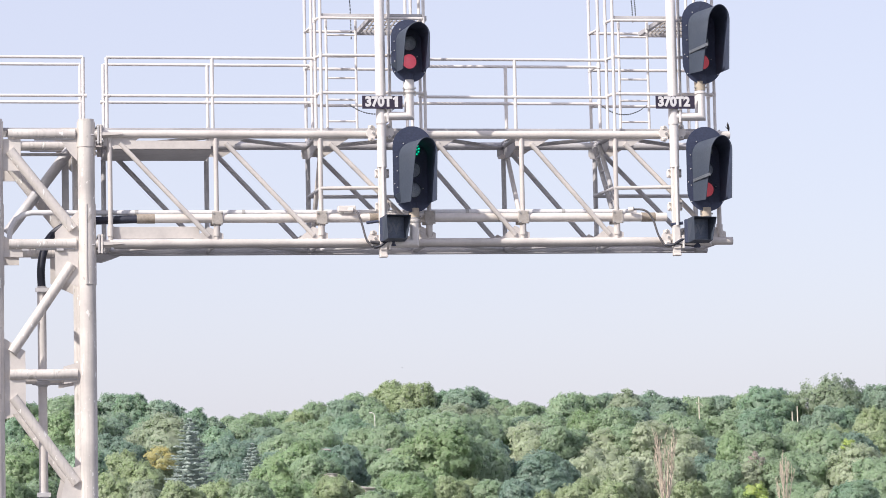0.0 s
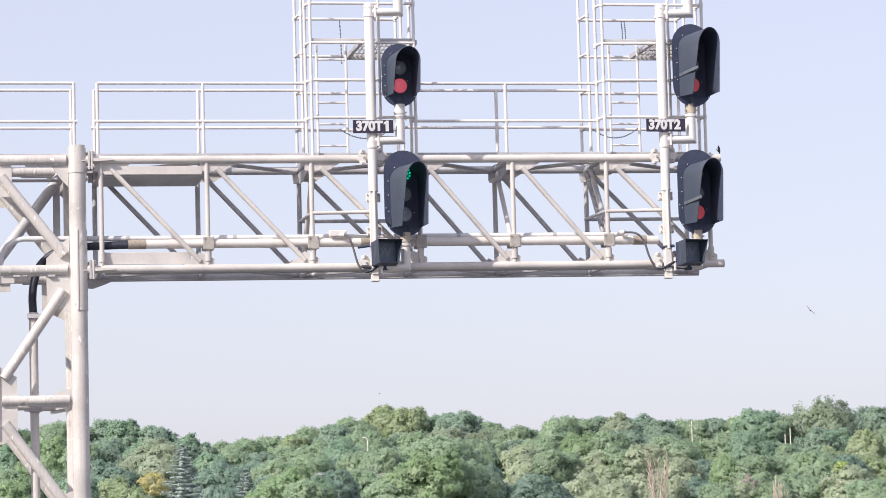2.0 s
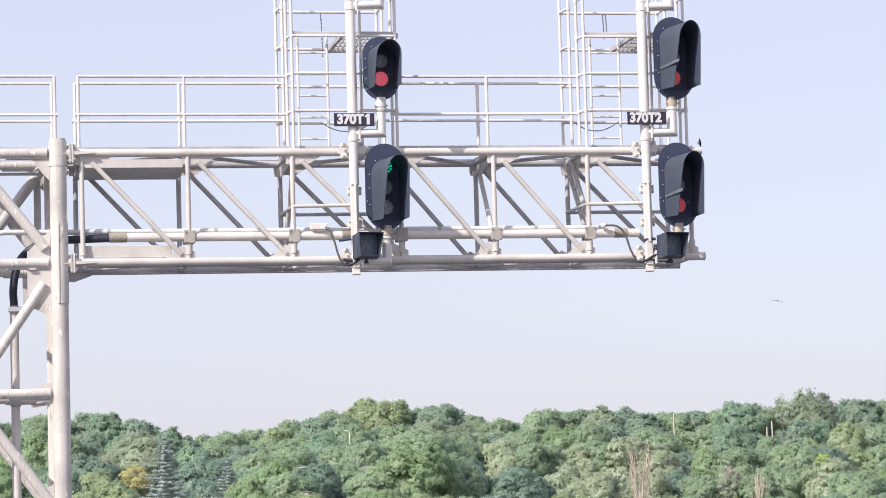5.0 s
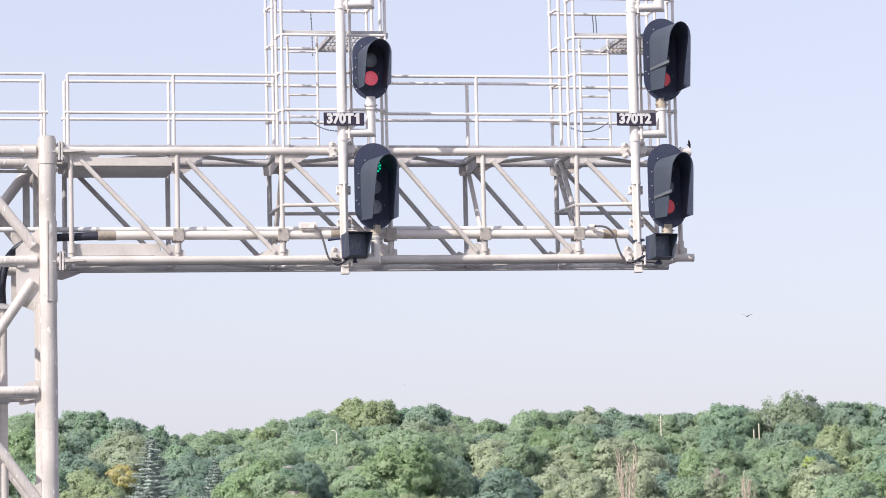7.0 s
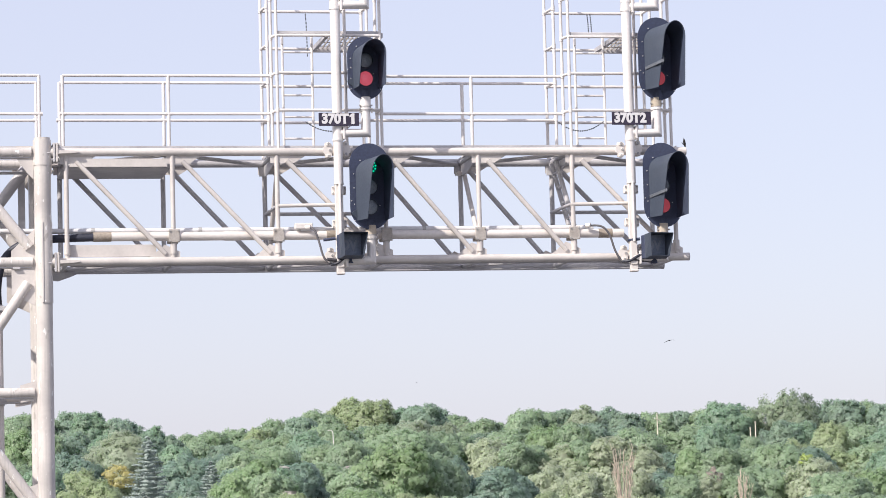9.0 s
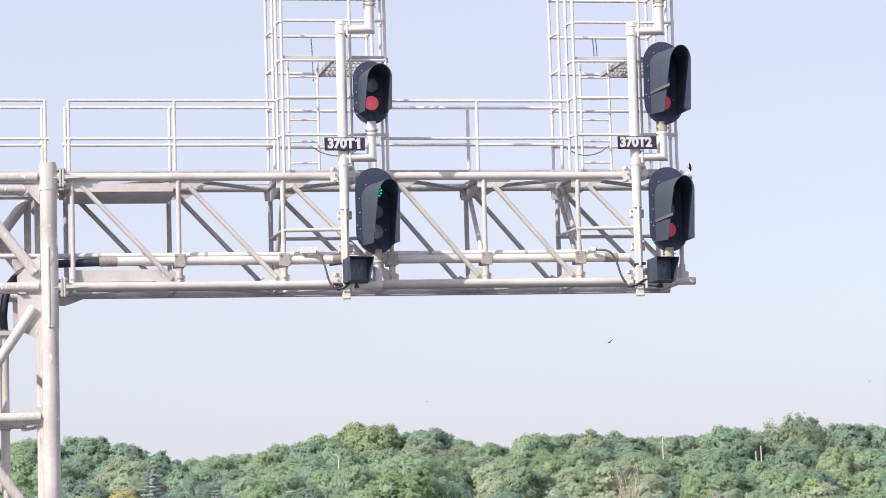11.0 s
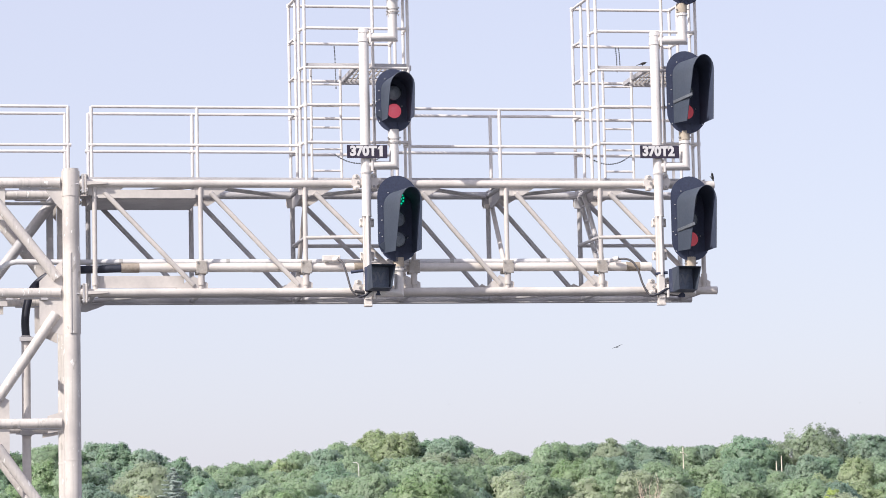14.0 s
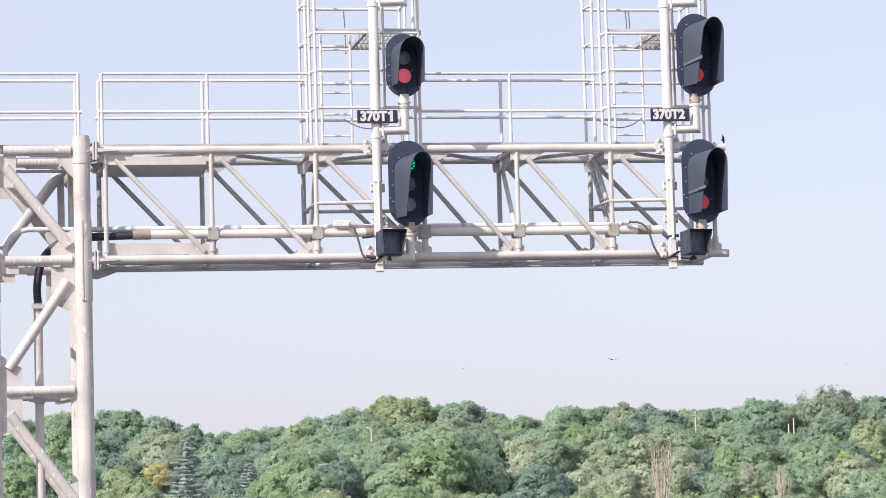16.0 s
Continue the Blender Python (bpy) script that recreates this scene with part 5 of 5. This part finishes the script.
def build_pole(x, y, top, arm):
    z = ground_z(x, y)
    g = thing("utility_pole", (x, y, z), "bleached wooden utility pole above the trees", "utility pole", "utility poles")
    part("pole", sweep([(x, y, z), (x, y, top)], 0.13, 8, r_end=0.085), M_WOOD, g)
    if arm:
        part("crossarm", box((x - 0.22, y - 0.14, top - 0.98), (0.50, 0.11, 0.11), bevel=0.02), M_WOOD, g)
        part("stay_arm", tube((x - 0.05, y - 0.14, top - 0.86), (x + 0.62, y - 0.14, top - 1.45), 0.055, 6), M_WOOD, g)
        part("insulator", tube((x - 0.42, y - 0.14, top - 0.93), (x - 0.42, y - 0.14, top - 0.76), 0.04, 8), M_WHITE, g)


def build_house(x, y, z, w, h):
    base = ground_z(x, y)
    g = thing("house", (x, y, base), "pale-sided house with a pale roof behind trees", "house", "houses on the hill")
    part("wall", box((x, y, (base + z) / 2), (w, 6, z - base)), M_WALL, g, smooth=False)
    bm = bmesh.new()
    a = [bm.verts.new((x + sx * (w / 2 + 0.08), y + sy * 3.4, z)) for sx, sy in ((-1, -1), (1, -1), (1, 1), (-1, 1))]
    b = [bm.verts.new((x + sx * (w / 2 + 0.08), y, z + h)) for sx in (-1, 1)]
    for f in ((a[0], a[1], b[1], b[0]), (a[2], a[3], b[0], b[1]), (a[0], b[0], a[3]), (a[1], a[2], b[1]), (a[3], a[2], a[1], a[0])):
        bm.faces.new(f)
    part("roof", bm, M_ROOF, g, smooth=False)
    for k in range(max(1, int(w / 3))):
        wx = x - w / 2 + 1.5 + k * 3
        win = part("window", box((wx, y - 3.01, z - 1.3), (1.2, 0.1, 1.1), bevel=0.01), M_WHITE, g)
        part("pane", box((wx, y - 3.05, z - 1.3), (0.95, 0.06, 0.85)), M_GLASS, win)


build_street_lamp(66.85, 399.5, 19.1)
build_pole(123.33, 430.5, 22.0, True)
build_pole(130.42, 403.5, 18.5, False)
build_pole(131.17, 403.3, 19.3, False)
build_house(46.95, 312.5, 11.5, 1.1, 0.25)
build_house(55.25, 311.2, 11.4, 1.5, 0.2)
build_house(41.67, 268.8, 8.0, 0.5, 0.1)
build_house(43.27, 256.4, 6.3, 0.9, 0.25)


# ---- birds ----
def blob(rings, bm=None, seg=10):
    """A rounded body: rings of (y, z, half width, half height)."""
    bm = bm or bmesh.new()
    made = []
    for y, z, a, b in rings:
        made.append([bm.verts.new((a * math.cos(t), y, z + b * math.sin(t))) for t in (2 * math.pi * k / seg for k in range(seg))])
    for p, q in zip(made, made[1:]):
        for k in range(seg):
            bm.faces.new((p[k], p[(k + 1) % seg], q[(k + 1) % seg], q[k]))
    bm.faces.new(made[0][::-1])
    bm.faces.new(made[-1])
    return bm


def build_bird(name, label, mat, s, wings, span=1.0, fat=1.0):
    """A bird that faces -y; s: its length."""
    g = tagged(new(name), label, "bird")
    part("body", blob([(-0.42 * s, 0.02 * s, 0.02 * s, 0.02 * s), (-0.34 * s, 0.03 * s, 0.07 * s * fat, 0.07 * s * fat), (-0.15 * s, 0, 0.12 * s * fat, 0.12 * s * fat),
                       (0.15 * s, 0, 0.11 * s * fat, 0.11 * s * fat), (0.36 * s, 0.01 * s, 0.05 * s, 0.05 * s)]), mat, g)
    part("tail", blob([(0.30 * s, 0, 0.06 * s, 0.03 * s), (0.62 * s, 0, 0.09 * s, 0.012 * s)]), mat, g)
    part("bill", blob([(-0.56 * s, 0.005 * s, 0.006 * s, 0.006 * s), (-0.41 * s, 0.02 * s, 0.025 * s, 0.025 * s)]), mat, g)
    made = []
    for side in (-1, 1):
        bm = bmesh.new()
        outline = ((0.08, -0.16), (0.55, -0.26), (0.95, -0.08), (1.25, 0.16), (0.85, 0.14), (0.45, 0.18), (0.08, 0.16)) if wings else ((0.09, -0.16), (0.14, 0.1), (0.08, 0.42), (0.03, 0.3), (0.04, -0.1))
        outline = [(u * span, v) for u, v in outline]
        up = [bm.verts.new((side * u * s, v * s, (0.06 + (0.10 * u if wings else 0)) * s)) for u, v in outline]
        lo = [bm.verts.new((side * u * s, v * s, (0.03 + (0.10 * u if wings else -0.06)) * s)) for u, v in outline]
        bm.faces.new(up)
        bm.faces.new(lo[::-1])
        for i in range(len(up)):
            j = (i + 1) % len(up)
            bm.faces.new((up[i], up[j], lo[j], lo[i]))
        made.append(part("wing", bm, mat, g, smooth=False))
    return g, made


GULL, GULL_WINGS = build_bird("gull", "grey gull flying high over the wooded hill", M_GULL, 0.40, True)
FLYER, FLYER_WINGS = build_bird("starling", "small dark bird flying up to a platform", M_BIRD, 0.116, True, 0.72, 1.35)
FAR_BIRDS = [build_bird("swallow", "tiny dark bird circling far over the trees", M_BIRD, 0.15, True)[0] for _ in range(3)]
for far_bird in FAR_BIRDS:
    tagged(far_bird, group="birds over the wood")
PERCHED, _ = build_bird("perched_starling", "small dark bird perched at the truss end", M_BIRD, 0.13, False, 1.0, 1.15)
PERCHED.matrix_basis = pose(9.25, 0.0, 8.055, -66, 0, -35)
for dx in (-0.015, 0.015):
    part("leg", sweep([(dx, 0.03, -0.01), (dx, -0.02, -0.062)], 0.005, 5), M_BIRD, PERCHED)
    part("leg", sweep([(dx * 0.8, 0.01, -0.005), (dx * 0.8, 0.014, -0.036)], 0.003, 5), M_BIRD, FLYER)


# ---- what moves ----
def motions():
    # the letters shine for half of each second; between flashes they sit behind the dark face
    on, off = pose(-0.03, -0.004, 0.178), pose(-0.03, 0.03, 0.178)
    rows = [(0.0, off)]
    for k in range(16):
        rows += [(k + 0.433, off), (k + 0.467, on), (k + 0.933, on), (k + 0.967, off)]
    walk(LIT, [*rows, (16.0, off)])
    # seconds, place and bank of the gull
    track = [
        (0, 77.7, 197.3, 19.41, 20), (0.5, 75.9, 197.9, 18.51, 15), (1, 74.0, 198.6, 19.21, 10), (2, 71.9, 198.8, 21.07, 45), (3, 71.1, 198.9, 21.41, 78),
        (4, 70.8, 198.9, 21.36, 25), (5, 70.7, 198.8, 21.30, 15), (7.5, 68.3, 199.4, 19.38, 0), (8, 67.0, 199.7, 18.57, 5), (8.5, 65.2, 200.0, 18.53, -45),
        (9, 63.3, 200.4, 18.31, -10), (11.5, 57.4, 201.5, 20.47, -15), (12, 57.0, 201.6, 20.42, 0), (13, 57.0, 201.6, 20.57, 20), (14, 57.1, 201.6, 20.65, -18),
        (15, 56.7, 201.7, 19.93, 42), (15.5, 56.3, 201.9, 18.57, 15), (16, 55.7, 202.2, 16.75, 12)]
    walk(GULL, [(t, pose(x, y, z, 0, bank, -35)) for t, x, y, z, bank in track])
    for wing, side in zip(GULL_WINGS, (-1, 1)):
        walk(wing, [(k * 0.2, pose(0, 0, 0, 0, side * -16 * math.sin(k * 2.2), 0)) for k in range(81)])
    circling = [
        [(0, 51.5, 282.5, 19.4), (2.5, 49.8, 282.7, 19.3), (5, 52.9, 282.2, 19.3), (9, 57.4, 281.4, 19.5), (12.5, 58.0, 281.3, 20.5), (16, 58.3, 281.3, 20.7)],
        [(0, 69.7, 487.0, 28.3), (1.5, 69.1, 487.1, 28.2), (3, 68.1, 487.3, 26.6), (5, 66.6, 487.5, 21.7), (16, 64.6, 487.7, 19.8)],
        [(0, 114.0, 265.6, 23.2), (8, 107.9, 267.8, 21.6), (11.5, 102.5, 269.7, 20.5), (12, 101.9, 269.9, 20.2), (14, 100.1, 270.5, 19.7), (15, 99.4, 270.8, 19.5), (16, 97.6, 271.3, 19.8)]]
    for far_bird, path, heading in zip(FAR_BIRDS, circling, (250, 100, 80)):
        walk(far_bird, [(t, pose(x, y, z, 0, 0, heading)) for t, x, y, z in path])
    # from the ground to the second platform, where it lands and hops along behind the mast
    low = [(0, 6.2, 0.12), (10.6, 6.3, 0.12), (11.3, 6.35, 3.2), (11.5, 6.70, 4.45), (11.6, 7.13, 4.94), (11.7, 7.56, 5.63), (11.8, 7.77, 6.17), (11.9, 7.95, 6.66), (12.0, 8.04, 7.14),
           (12.2, 8.13, 8.10), (12.4, 8.12, 8.77), (12.6, 8.11, 9.32)]
    rows = [(t, pose(x, -0.06, z, 60 if t > 11 else -20, 0, 20)) for t, x, z in low]
    for t, x, z, pitch, yaw in ((12.8, 8.05, 9.70, 10, 30), (12.93, 8.02, 9.71, -62, 55), (13.1, 8.03, 9.70, -30, 70), (13.3, 8.042, 9.70, -25, 75),
                                (13.5, 8.09, 9.71, -18, 75), (13.7, 8.141, 9.70, -20, 80), (13.9, 8.22, 9.70, -8, 80), (14.0, 8.273, 9.70, -12, 80),
                                (14.2, 8.45, 9.70, -50, 80), (16.0, 8.45, 9.70, -50, 80)):
        rows.append((t, pose(x, 0.03, z, pitch, 0, yaw)))
    walk(FLYER, rows)
    for wing, side in zip(FLYER_WINGS, (-1, 1)):
        folded = pose(0, 0, 0, 0, side * 12, side * 76)
        rows = [(0.0, folded), (10.6, folded)]
        rows += [(10.7 + k * 0.1, pose(0, 0, 0, 0, side * (-38 if k % 2 else 22), side * 46)) for k in range(22)]
        walk(wing, [*rows, (12.93, folded), (16.0, folded)])


motions()
